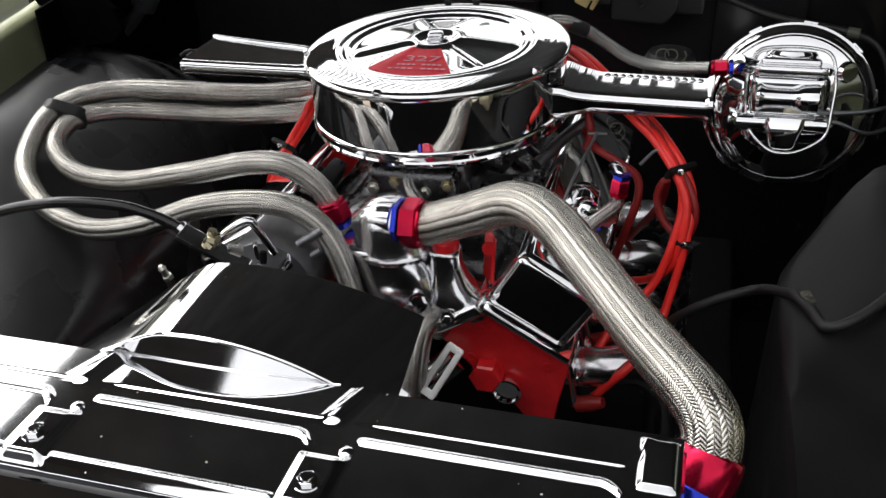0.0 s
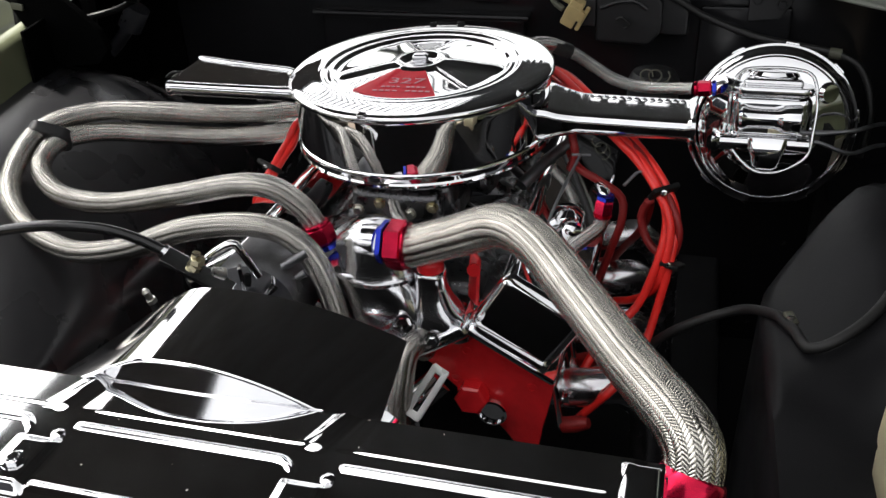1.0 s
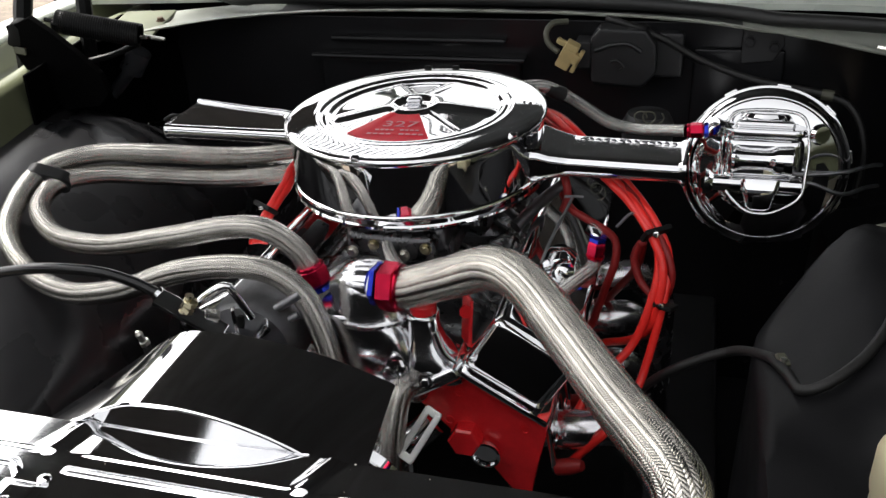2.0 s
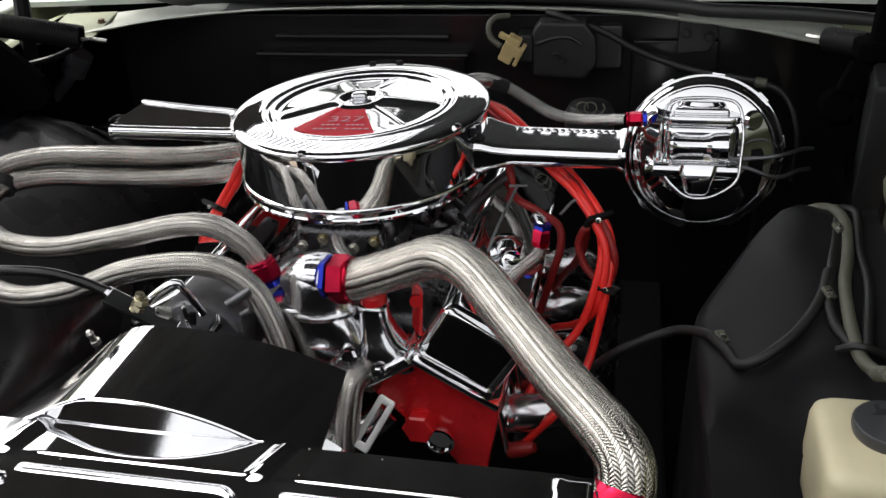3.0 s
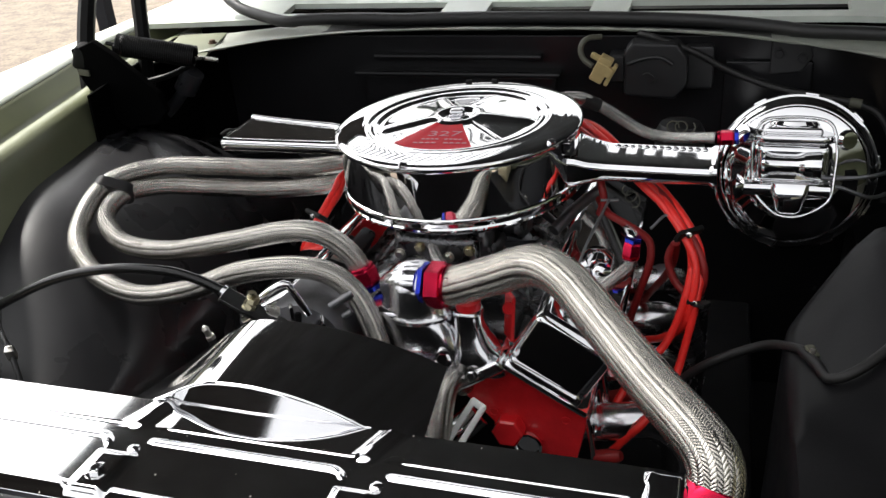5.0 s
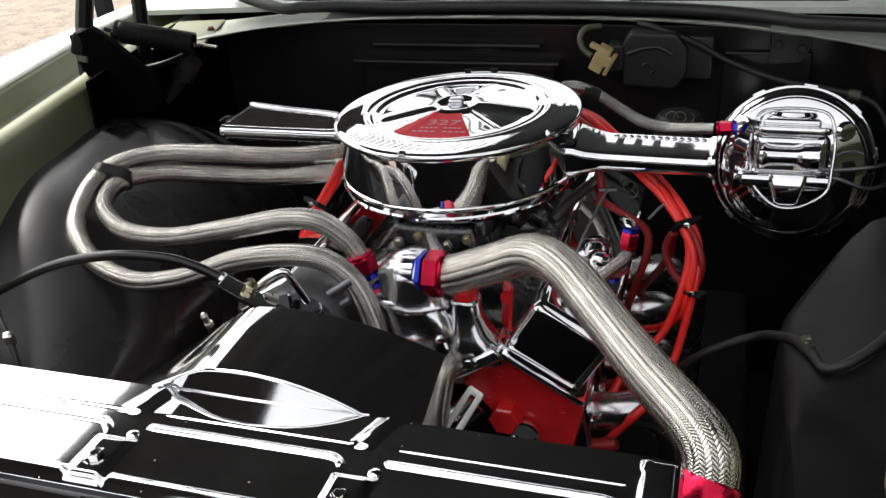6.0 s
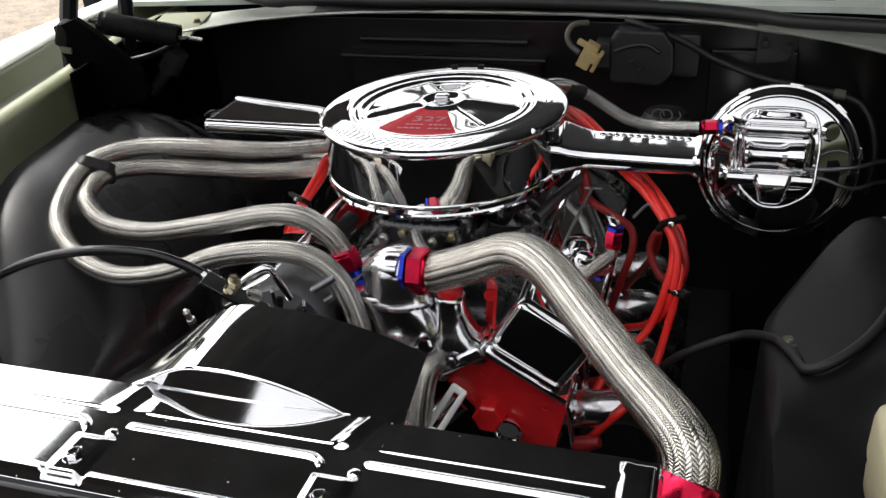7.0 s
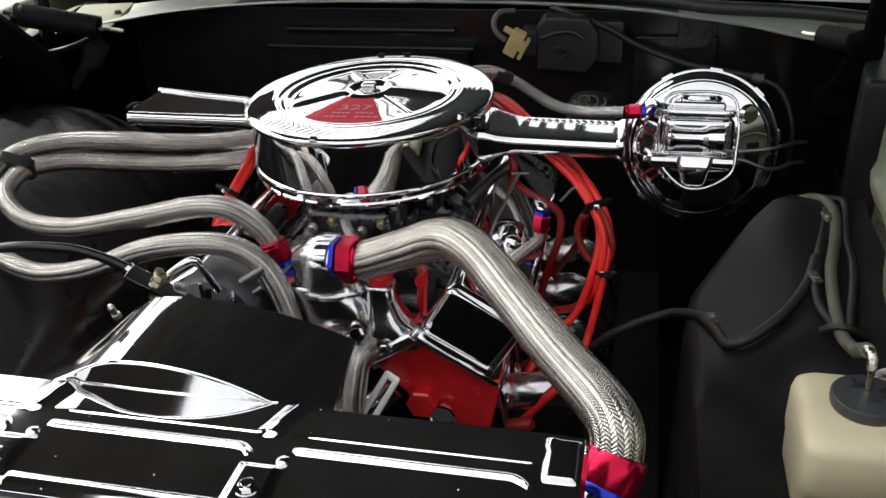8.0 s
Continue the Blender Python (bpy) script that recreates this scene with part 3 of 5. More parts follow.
part("bracket", rbox((0.03, 0.05, 0.045), 0.008, pose(-0.812, 0.235, 1.03, 0, 20, 20)), SPRING_BLACK, hinge_l)
part("lug", rbox((0.024, 0.006, 0.012), 0.002, pose(-0.80, 0.210, 1.005, 0, 8, 0)), LOOM, hinge_l)
part("arm", tube([(-0.83, 0.25, 0.95), (-0.835, 0.27, 1.02), (-0.84, 0.32, 1.12), (-0.83, 0.42, 1.32)], 0.017, 8), SPRING_BLACK, hinge_l)
part("arm", tube([(-0.775, 0.36, 0.93), (-0.77, 0.37, 1.03), (-0.775, 0.40, 1.15), (-0.78, 0.46, 1.34)], 0.015, 8), SPRING_BLACK, hinge_l)
coil_spring((-0.775, 0.29, 1.038), (-0.635, 0.335, 1.003), hinge_l, 0.019)
part("link", tube([(-0.79, 0.26, 0.96), (-0.75, 0.32, 0.955), (-0.70, 0.34, 0.965), (-0.65, 0.345, 0.985)], 0.006, 8), SPRING_BLACK, hinge_l)
part("link", rbox((0.014, 0.05, 0.13), 0.004, pose(-0.775, 0.255, 0.93, 12, 8, 15)), SPRING_BLACK, hinge_l)
hinge_r = part("hood_hinge", join(rbox((0.040, 0.05, 0.20), 0.006, pose(0.730, 0.325, 0.878, 0, -4, 0)), rbox((0.05, 0.02, 0.05), 0.006, pose(0.705, 0.30, 0.955, 0, 20, 0)), rbox((0.05, 0.05, 0.03), 0.006, pose(0.722, 0.325, 0.995))), DEEP_BLACK, car, "black bonnet hinge with coil spring")
# thin pale strip imitates the highlight down the hinge
part("edge_highlight", rbox((0.004, 0.004, 0.075), 0.0015, pose(0.742, 0.297, 0.92, 0, -4, 0)), ZINC, hinge_r)
part("arm", rbox((0.03, 0.03, 0.34), 0.006, pose(0.742, 0.345, 1.14, -4, 3, 0)), DEEP_BLACK, hinge_r)
part("hub", lathe([(0, 0), (0.03, 0), (0.032, 0.012), (0.024, 0.02), (0, 0.02)], 24, frame_to((0.690, 0.335, 0.902), (-0.2, -1, 0.2))), DEEP_BLACK, hinge_r)
coil_spring((0.722, 0.36, 0.992), (0.676, 0.42, 0.985), hinge_r, 0.017)

# ---- chrome radiator panel ----
panel = thing("radiator_cover", "chrome plated radiator cover with pressed beads and bolts", "radiator cover")
TOP = 0.95


def panel_sheet():
    """A sheet with shallow pressed fields between the fixing points."""
    joints = [-0.312, -0.10, 0.114, 0.332]
    xs = np.linspace(-0.37, 0.354, 363)
    ys = np.linspace(-0.752, -0.6275, 100)
    rows = []
    for y in ys:
        row = []
        for x in xs:
            z = TOP
            for a, b in zip(joints, joints[1:]):
                # a fine raised ledge at the rear, cut off on the slant at its end, and a raised bead along the middle of each bay
                slant = b - 0.012 + 0.6 * max(0.0, y + 0.663)
                ty = max(0.0, min(1.0, (y + 0.664) / 0.0024))
                tx = max(0.0, min(1.0, (slant - x) / 0.006)) * max(0.0, min(1.0, (x - a - 0.004) / 0.03))
                z += 0.0012 * ty * ty * (3 - 2 * ty) * tx * tx * (3 - 2 * tx)
                # the bead ends in a short tail that curls to the front
                tail = max(0.0, x - (b - 0.030)) / 0.016
                off = abs(y + 0.6795 + 0.012 * min(1.0, tail) ** 2 + 0.004 * (tail > 1) * (tail - 1))
                run = min(x - a - 0.018, b - 0.013 - x)
                if run > 0 and off < 0.0038:
                    z += 0.0030 * math.cos(off / 0.0038 * math.pi / 2) ** 1.2 * min(1.0, run / 0.004)
            for jx in joints[:3]:
                d = 0.019 - max(abs(x - jx), abs(y + 0.724) - 0.008)
                t = max(0.0, min(1.0, d / 0.008))
                z += 0.0048 * t * t * (3 - 2 * t)
                # a pressed ramp behind each fixing point
                if y > -0.668:
                    z += 0.0032 * math.exp(-((x - (jx - 0.002 + 0.4 * (y + 0.648))) / 0.0068) ** 2) * min(1.0, (y + 0.668) / 0.006)
            # upright tab at the end
            d = min(0.0135 - abs(x - 0.3385), 0.0245 - abs(y + 0.657))
            t = max(0.0, min(1.0, d / 0.004))
            z += 0.004 * t * t * (3 - 2 * t)
            edge = max(0.0, -0.744 - y)
            z -= 0.8 * edge
            if min(abs(x - jx) for jx in joints) > 0.02:
                z += 0.0024 * math.exp(-((y + 0.7415) / 0.0022) ** 2)
            row.append((x, y, z))
        row = [(-0.374, y, TOP - 0.02)] + row + [(0.357, y, TOP - 0.02)]
        rows.append(row)
    rows = [[(x, -0.7535, TOP - 0.016) for x, _, _ in rows[0]]] + rows + [[(x, -0.6272, TOP - 0.012) for x, _, _ in rows[0]]]
    return loft(rows, closed=False)


part("sheet", thick(panel_sheet(), 0.0015), PANEL_CHROME, panel, smooth=50)
for x in (-0.312, -0.10, 0.114, 0.335):
    part("bolt", join(hex_profile(0.0068, 0.0034, pose(x, -0.727, TOP + 0.0055, 0, 0, 17)), lathe([(0.0095, 0), (0.0095, 0.001), (0.006, 0.0012), (0, 0.0012)], 20, pose(x, -0.727, TOP + 0.0047)), lathe([(0.0045, 0.0), (0.004, 0.0012), (0, 0.0013)], 16, pose(x, -0.727, TOP + 0.0088))), CHROME, panel)
for x in (-0.09, 0.128, -0.30):
    part("rivet", lathe([(0.0055, 0), (0.005, 0.002), (0.003, 0.003), (0, 0.0032)], 12, pose(x, -0.692, TOP)), CHROME, panel)

# ---- fan shroud ----
shroud = thing("fan_shroud", "chrome plated arched fan shroud behind the radiator", "fan shroud")


def arch(y, x0, x1, top, left, right, n=44, end=None):
    """One section of the shroud: the crest lies near its left end and falls away long to the right."""
    xp = x0 + 0.155
    pts = [(x0 - 0.003, y, top - 0.14), (x0 - 0.002, y, top - 0.115)]
    for k in range(n + 1):
        x = x0 + ((x1 if end is None else end) - x0) * k / n
        u = x0 + 0.123 - x
        drop = left * (u + math.sqrt(u * u + 0.0002)) + right * max(0.0, (x - xp) / (x1 - xp)) ** 2
        pts.append((x, y, top - drop))
    return pts


shroud_secs = [arch(y, -0.180, 0.145, top, left, right, 60, 0.137) for y, top, left, right in ((-0.6255, 0.980, 0.265, 0.060), (-0.60, 0.9822, 0.29, 0.055), (-0.565, 0.985, 0.33, 0.046), (-0.53, 0.987, 0.37, 0.037))]
part("barrel", thick(loft(shroud_secs, closed=False), 0.002), CHROME, shroud, smooth=50)
face = [p for p in arch(-0.626, -0.180, 0.145, 0.980, 0.265, 0.060, 60) if p[2] > 0.942]
face_rows = [[(x, -0.6276 + 0.004 * ((x + 0.005) / 0.11) ** 2, z + (min(z - 0.002, 0.938) - z) * k / 5) for x, y, z in face] for k in range(6)]
part("front_face", thick(loft(face_rows, closed=False), 0.0015), CHROME, shroud, smooth=60)
part("bead", tube([(x, y - 0.001, z) for x, y, z in face if z > 0.944], 0.0014, 8), CHROME, shroud)
part("seam", tube([(x, -0.6286 + 0.004 * ((x + 0.005) / 0.11) ** 2, 0.9505) for x in np.linspace(-0.112, 0.098, 9)], 0.0011, 8), POLISHED, shroud)


# ---- engine ----
engine = thing("engine", "red painted V8 engine with chrome and polished parts", "engine")


def along_y(outline, y0, y1, bevel=0.003):
    """An outline in x and z, drawn out along y."""
    return prism([(x, z) for x, z in outline], y1 - y0, bevel, Matrix.Translation((0, y1, 0)) @ pose(0, 0, 0, 90, 0, 0))


HEAD = [(0.043, 0.742), (0.104, 0.780), (0.150, 0.757), (0.226, 0.714), (0.224, 0.690), (0.212, 0.632), (0.206, 0.590), (0.186, 0.590), (0.143, 0.648), (0.104, 0.680)]
for s in (1, -1):
    head = part("cylinder_head", along_y([(s * x, z) for x, z in HEAD], -0.262, 0.26), RED_PAINT, engine, "glossy red cylinder head", smooth=25)
    for x, z in ((0.117, 0.741), (0.103, 0.697), (0.198, 0.697)):
        part("bolt_hole", lathe([(0.0065, 0.0), (0.0065, 0.0012), (0.0045, 0.0014), (0.004, -0.004), (0, -0.004)], 14, frame_to((s * x, -0.2622, z), (0, -1, 0))), RED_PAINT, head)
# black stands in for the shade on a red engine front
shaded_block = part("shaded_block", along_y([(-0.19, 0.61), (-0.066, 0.735), (0.066, 0.735), (0.19, 0.61), (0.16, 0.52), (0.13, 0.40), (-0.13, 0.40), (-0.16, 0.52)], -0.19, 0.28, 0.006), BLACK_SATIN, engine)
part("sender_plug", join(hex_profile(0.021, 0.022, frame_to((0.125, -0.262, 0.678), (0, -1, 0.1))), lathe([(0.021, 0), (0.021, 0.003), (0, 0.003)], 20, frame_to((0.125, -0.262, 0.678), (0, -1, 0.1)))), RED_PAINT, head, smooth=25)
part("core_plug", lathe([(0.019, 0), (0.019, 0.006), (0.016, 0.0065), (0.014, 0.002), (0, 0.002)], 24, frame_to((0.150, -0.268, 0.657), (0, -1, 0))), CHROME, shaded_block)
part("timing_cover", join(lathe([(0, 0), (0.085, 0), (0.09, 0.012), (0.08, 0.03), (0.05, 0.034), (0, 0.034)], 40, frame_to((0, -0.255, 0.50), (0, -1, 0))),
                          rbox((0.12, 0.03, 0.16), 0.012, pose(0, -0.27, 0.58))), CHROME, engine)
part("water_pump", join(lathe([(0, 0), (0.05, 0), (0.055, 0.02), (0.045, 0.05), (0.028, 0.06), (0.026, 0.1), (0, 0.1)], 36, frame_to((0, -0.27, 0.655), (0, -1, 0))),
                        tube([(0.02, -0.29, 0.66), (0.055, -0.285, 0.675), (0.085, -0.27, 0.70)], 0.02, 16), tube([(-0.02, -0.29, 0.66), (-0.055, -0.285, 0.675), (-0.085, -0.27, 0.70)], 0.02, 16)), CHROME, engine, "chrome water pump")
# slotted strap beside the pump, leaning back to the engine
lean = Matrix(((-0.43, 0.90, 0.0, 0.079), (-0.60, -0.29, -0.75, -0.306), (-0.68, -0.32, 0.66, 0.709), (0, 0, 0, 1)))
part("pump_strap", join(*[rbox((0.066, 0.0085, 0.005), 0.002, lean @ pose(0.003, q, 0), 2) for q in (-0.0078, 0.0078)], *[rbox((0.010, 0.022, 0.0046), 0.002, lean @ pose(q, 0, 0), 2) for q in (-0.027, 0.034)]), STEEL_SHEEN, engine, "plated slotted strap beside the water pump, sheen in its colour")
part("pulley", lathe([(0, 0), (0.075, 0), (0.085, 0.005), (0.078, 0.014), (0.085, 0.024), (0.07, 0.026), (0.06, 0.012), (0.02, 0.012), (0, 0.012)], 48, frame_to((0, -0.365, 0.655), (0, -1, 0))), CHROME, engine)


def valve_cover(s):
    m = Matrix.Translation((s * 0.190, 0, 0.787)) @ pose(0, 0, 0, 0, s * 31, 0)
    cover = part("valve_cover", join(rbox((0.114, 0.49, 0.092), 0.015, m @ pose(0, -0.02, 0.002), 4), rbox((0.134, 0.515, 0.008), 0.003, m @ pose(0, -0.02, -0.04))), CHROME, engine, "chrome plated rocker cover", smooth=35)
    part("bead", rbox((0.07, 0.44, 0.004), 0.0018, m @ pose(0, -0.02, 0.0455)), CHROME, cover)
    for k in range(4):
        bolt("bolt", m @ Vector((0.052, -0.24 + 0.15 * k, -0.035)), m.to_3x3() @ Vector((0, 0, 1)), 0.006, cover, CHROME)
    return cover


valve_cover(1)
valve_cover(-1)

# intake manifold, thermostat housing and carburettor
manifold = part("intake_manifold", rbox((0.25, 0.43, 0.05), 0.016, pose(0, 0.0, 0.776), 3), CAST, engine, "aluminium intake manifold with shade in its colour")
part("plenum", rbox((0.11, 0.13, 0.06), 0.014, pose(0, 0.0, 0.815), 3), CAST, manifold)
def blob(sections, n=8):
    """A smooth cast body through rounded sections: height, centre, width, depth."""
    return loft([[(cx + x, cy + y, z) for x, y in rounded(w, d, min(w, d) * 0.42, n)] for z, cx, cy, w, d in sections], caps=True)
part("water_crossover", blob([(0.735, 0.020, -0.240, 0.09, 0.05), (0.752, 0.022, -0.243, 0.108, 0.062), (0.772, 0.020, -0.245, 0.112, 0.070), (0.800, 0.012, -0.245, 0.106, 0.072), (0.822, 0.004, -0.243, 0.100, 0.070), (0.834, -0.006, -0.240, 0.098, 0.072), (0.840, -0.012, -0.238, 0.096, 0.074), (0.842, -0.012, -0.238, 0.090, 0.068)], 10), POLISHED, manifold, smooth=60)
part("sender_neck", blob([(0.762, 0.088, -0.254, 0.078, 0.050), (0.772, 0.088, -0.256, 0.076, 0.056), (0.785, 0.085, -0.255, 0.066, 0.056), (0.798, 0.081, -0.252, 0.054, 0.050), (0.810, 0.077, -0.249, 0.044, 0.044), (0.824, 0.074, -0.247, 0.039, 0.039), (0.838, 0.073, -0.247, 0.038, 0.038), (0.843, 0.073, -0.247, 0.037, 0.037), (0.845, 0.073, -0.247, 0.031, 0.031)], 10), POLISHED, manifold, smooth=60)
flange_at = pose(0.086, -0.272, 0.764, 0, -33, 0)
part("end_flange", rbox((0.088, 0.034, 0.018), 0.006, flange_at, 3), POLISHED, manifold)
part("end_flange", rbox((0.115, 0.02, 0.034), 0.006, pose(-0.085, -0.258, 0.768, 0, 30, 0), 3), POLISHED, manifold)
part("boss", join(prism(rounded(0.024, 0.046, 0.0115), 0.020, 0.003, Matrix.Translation((0.046, -0.276, 0.768)) @ pose(0, 0, 0, 90, 0, 0) @ pose(0, 0, 0, 0, 0, 14)), lathe([(0.009, 0), (0.009, 0.004), (0.006, 0.005), (0.005, -0.002), (0, -0.002)], 20, frame_to((0.043, -0.296, 0.762), (0, -1, 0)))), POLISHED, manifold)
bolt("bolt", (0.049, -0.288, 0.789), (0.0, -1, 0.7), 0.0085, manifold, CHROME)
bolt("bolt", (0.084, -0.290, 0.772), (0.1, -1, 0.35), 0.006, manifold, CHROME)
part("casting_rib", tube([(0.094, -0.272, 0.832), (0.104, -0.276, 0.808), (0.116, -0.272, 0.790), (0.112, -0.270, 0.778), (0.090, -0.274, 0.764)], 0.004, 10), POLISHED, manifold)
for s in (1, -1):
    for k, y in enumerate((-0.13, -0.05, 0.06, 0.16)):
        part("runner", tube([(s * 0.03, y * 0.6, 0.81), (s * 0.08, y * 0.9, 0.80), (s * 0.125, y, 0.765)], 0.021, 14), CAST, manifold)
part("sensor", lathe([(0.0165, -0.004), (0.0165, 0.010), (0.013, 0.014), (0, 0.0145)], 20, pose(0.073, -0.247, 0.845)), RED_PAINT, manifold)
part("lifting_tab", join(rbox((0.006, 0.026, 0.066), 0.003, pose(0.120, -0.222, 0.822, 0, 4, 35)), lathe([(0.0, 0), (0.008, 0), (0.008, 0.004), (0, 0.004)], 16, frame_to((0.122, -0.235, 0.842), (0.4, -1, 0.2)))), RED_PAINT, manifold)
thermostat = part("thermostat_housing", join(lathe([(0.046, 0), (0.047, 0.006), (0.044, 0.010), (0.041, 0.022), (0.038, 0.040), (0.031, 0.054), (0.020, 0.063), (0.01, 0.066), (0, 0.0665)], 40, pose(0.003, -0.232, 0.828) @ Matrix.Diagonal((1.17, 1.05, 1.02, 1))),
                                             tube([(-0.030, -0.235, 0.858), (-0.010, -0.244, 0.871), (0.014, -0.249, 0.875)], 0.0215, 24)), POLISHED, engine, "polished thermostat housing")
for x, y in ((-0.076, -0.245), (0.008, -0.205)):
    bolt("bolt", (x, y, 0.832), (0, 0, 1), 0.0065, thermostat, ZINC, False)

carb = part("carburettor", join(rbox((0.15, 0.2, 0.03), 0.008, pose(0, 0, 0.848)), rbox((0.13, 0.15, 0.045), 0.012, pose(0, 0, 0.877)), rbox((0.14, 0.05, 0.042), 0.014, pose(0, -0.10, 0.872), 3)), CAST, engine, "cast carburettor body with shade in its colour", smooth=30)
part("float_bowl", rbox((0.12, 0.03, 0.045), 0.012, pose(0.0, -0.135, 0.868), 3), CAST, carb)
for k, x in enumerate((-0.05, -0.02, 0.02, 0.05)):
    bolt("bolt", (x, -0.15, 0.862 + 0.012 * (k % 2)), (0, -1, 0), 0.006, carb, BRASS if k % 2 else ZINC)
part("throttle_lever", join(rbox((0.004, 0.05, 0.035), 0.001, pose(-0.085, -0.02, 0.86, 12, 0, 0)), tube([(-0.085, -0.03, 0.87), (-0.09, 0.05, 0.89), (-0.085, 0.12, 0.9)], 0.003, 8)), ZINC, carb)
part("choke_unit", lathe([(0, 0), (0.026, 0), (0.027, 0.02), (0.02, 0.026), (0, 0.026)], 24, frame_to((0.08, -0.03, 0.868), (1, -0.3, 0))), CAST, carb)
part("fuel_pipe", tube([(0.07, -0.12, 0.862), (0.09, -0.155, 0.85), (0.12, -0.16, 0.845), (0.17, -0.1, 0.85)], 0.0045, 10), CHROME, carb)
part("fuel_pipe", tube([(-0.015, -0.11, 0.888), (0.005, -0.16, 0.868), (0.035, -0.185, 0.856), (0.07, -0.19, 0.85)], 0.0085, 14, cells=14), BRAID_SMALL, carb, "thin braided fuel line")
part("linkage", join(tube([(0.14, -0.02, 0.848), (0.17, 0.03, 0.868), (0.20, 0.06, 0.885)], 0.009, 12), tube([(0.12, 0.02, 0.855), (0.14, 0.0, 0.85)], 0.006, 10)), ALT_CASE, carb)

# exhaust headers
for s in (1, -1):
    for k, y in enumerate((-0.205, -0.07, 0.06, 0.19)):
        hp = part("header_pipe", tube([(s * 0.215, y, 0.655), (s * 0.26, y, 0.662), (s * 0.30, y + 0.02, 0.655), (s * 0.335, y + 0.05, 0.60), (s * 0.34, y + 0.08, 0.50)], 0.0255, 20), SATIN_ALLOY, engine, "polished steel exhaust header pipe")
        part("flange", rbox((0.008, 0.085, 0.07), 0.004, pose(s * 0.228, y, 0.657, 0, -8 * s, 0)), CHROME, hp)
        for dy in (-0.036, 0.036):
            bolt("bolt", (s * 0.234, y + dy, 0.668), (s, 0, 0.1), 0.0075, hp, CHROME)
        # plug boot below and outboard of the port
        bp = frame_to((s * 0.235, y - 0.035, 0.625), (s * 0.8, -0.15, 0.35))
        part("plug_boot", lathe([(0, 0), (0.0105, 0), (0.011, 0.018), (0.0085, 0.030), (0.0065, 0.036), (0, 0.036)], 16, bp), RED_BOOT_SHADE, engine, "red rubber spark plug boot")

# distributor at the back, under the filter
part("distributor", lathe([(0, 0), (0.05, 0), (0.055, 0.03), (0.06, 0.035), (0.058, 0.07), (0.03, 0.085), (0, 0.085)], 32, pose(0, 0.245, 0.83)), RED_PAINT, engine)

# ---- air cleaner ----
air = thing("air_cleaner", "round chrome twin-snorkel air cleaner on the carburettor", "air cleaner")
air.matrix_world = pose(0.0, 0, 1.004, 1.2, -1.5, 0)


def lid_ripple(r, a):
    """Radial ribs pressed into the dish in the middle of the lid, and a low swage on its outer band."""
    z = 0.0
    if 0.030 < r < 0.116:
        edge = min((r - 0.030) / 0.010, (0.116 - r) / 0.010, 1.0)
        for deg, wide, high in ((205, 0.010, 0.0045), (358, 0.010, 0.0045), (75, 0.009, 0.003), (118, 0.009, 0.003), (241, 0.0028, 0.0016), (317, 0.0028, 0.0016)):
            d = (a - radians(deg) + math.pi) % (2 * math.pi) - math.pi
            if abs(d) < 1.2:
                z += high * edge * math.exp(-(r * d / wide) ** 2)
    return z


LID = [(0.177, -0.007), (0.1785, -0.003), (0.178, 0.000), (0.1755, 0.0022), (0.171, 0.0032), (0.163, 0.0040), (0.155, 0.0046), (0.148, 0.0051), (0.141, 0.0054), (0.138, 0.0058), (0.1355, 0.0066), (0.133, 0.0064), (0.1305, 0.0050), (0.1285, 0.0036),
       (0.126, 0.0034), (0.1235, 0.0042), (0.1215, 0.0046), (0.119, 0.0036), (0.1165, 0.0018), (0.114, 0.0006), (0.111, 0.0004), (0.105, 0.0009), (0.095, 0.0020), (0.085, 0.0031), (0.075, 0.0042), (0.065, 0.0053), (0.055, 0.0064), (0.045, 0.0076), (0.038, 0.0086), (0.0345, 0.0104), (0.0325, 0.0116), (0.030, 0.0118), (0.0275, 0.0106), (0.024, 0.0072), (0.018, 0.0056), (0, 0.0054)]
lid = part("lid", lathe(LID, 240, None, lid_ripple), CHROME, air, smooth=70)
# small clips that hold the lid's rim
for k, deg in enumerate((86, 100, 262, 330, 195)):
    part("rim_clip", rbox((0.008, 0.010, 0.005), 0.0015, Matrix.Rotation(radians(deg), 4, "Z") @ pose(0.176, 0, 0.004, 0, 20, 0)), SPRING_BLACK if k < 2 else CHROME, lid)
part("wing_nut", join(lathe([(0, 0), (0.0165, 0), (0.0165, 0.0015), (0.013, 0.0025), (0.0125, 0.0042), (0, 0.0044)], 32, pose(0, 0, 0.0054)), rbox((0.022, 0.016, 0.011), 0.0048, pose(0, 0, 0.0134, 0, 0, 8), 4)), POLISHED, air, "plated centre nut")
BASE = -0.0735
part("body", lathe([(0.170, -0.006), (0.1718, -0.008), (0.1724, -0.012), (0.1727, -0.02), (0.1732, -0.036), (0.1738, -0.052), (0.1743, -0.066), (0.1745, BASE), (0.1753, BASE - 0.0004), (0.1766, BASE - 0.0016), (0.1771, BASE - 0.0034), (0.1767, BASE - 0.0052), (0.1755, BASE - 0.0070), (0.1754, BASE - 0.0125), (0.1768, BASE - 0.015), (0.1762, BASE - 0.018), (0.1735, BASE - 0.020), (0.166, BASE - 0.022), (0.158, BASE - 0.03), (0.12, BASE - 0.036), (0.06, BASE - 0.036), (0, BASE - 0.036)], 128), CHROME, air, smooth=24)


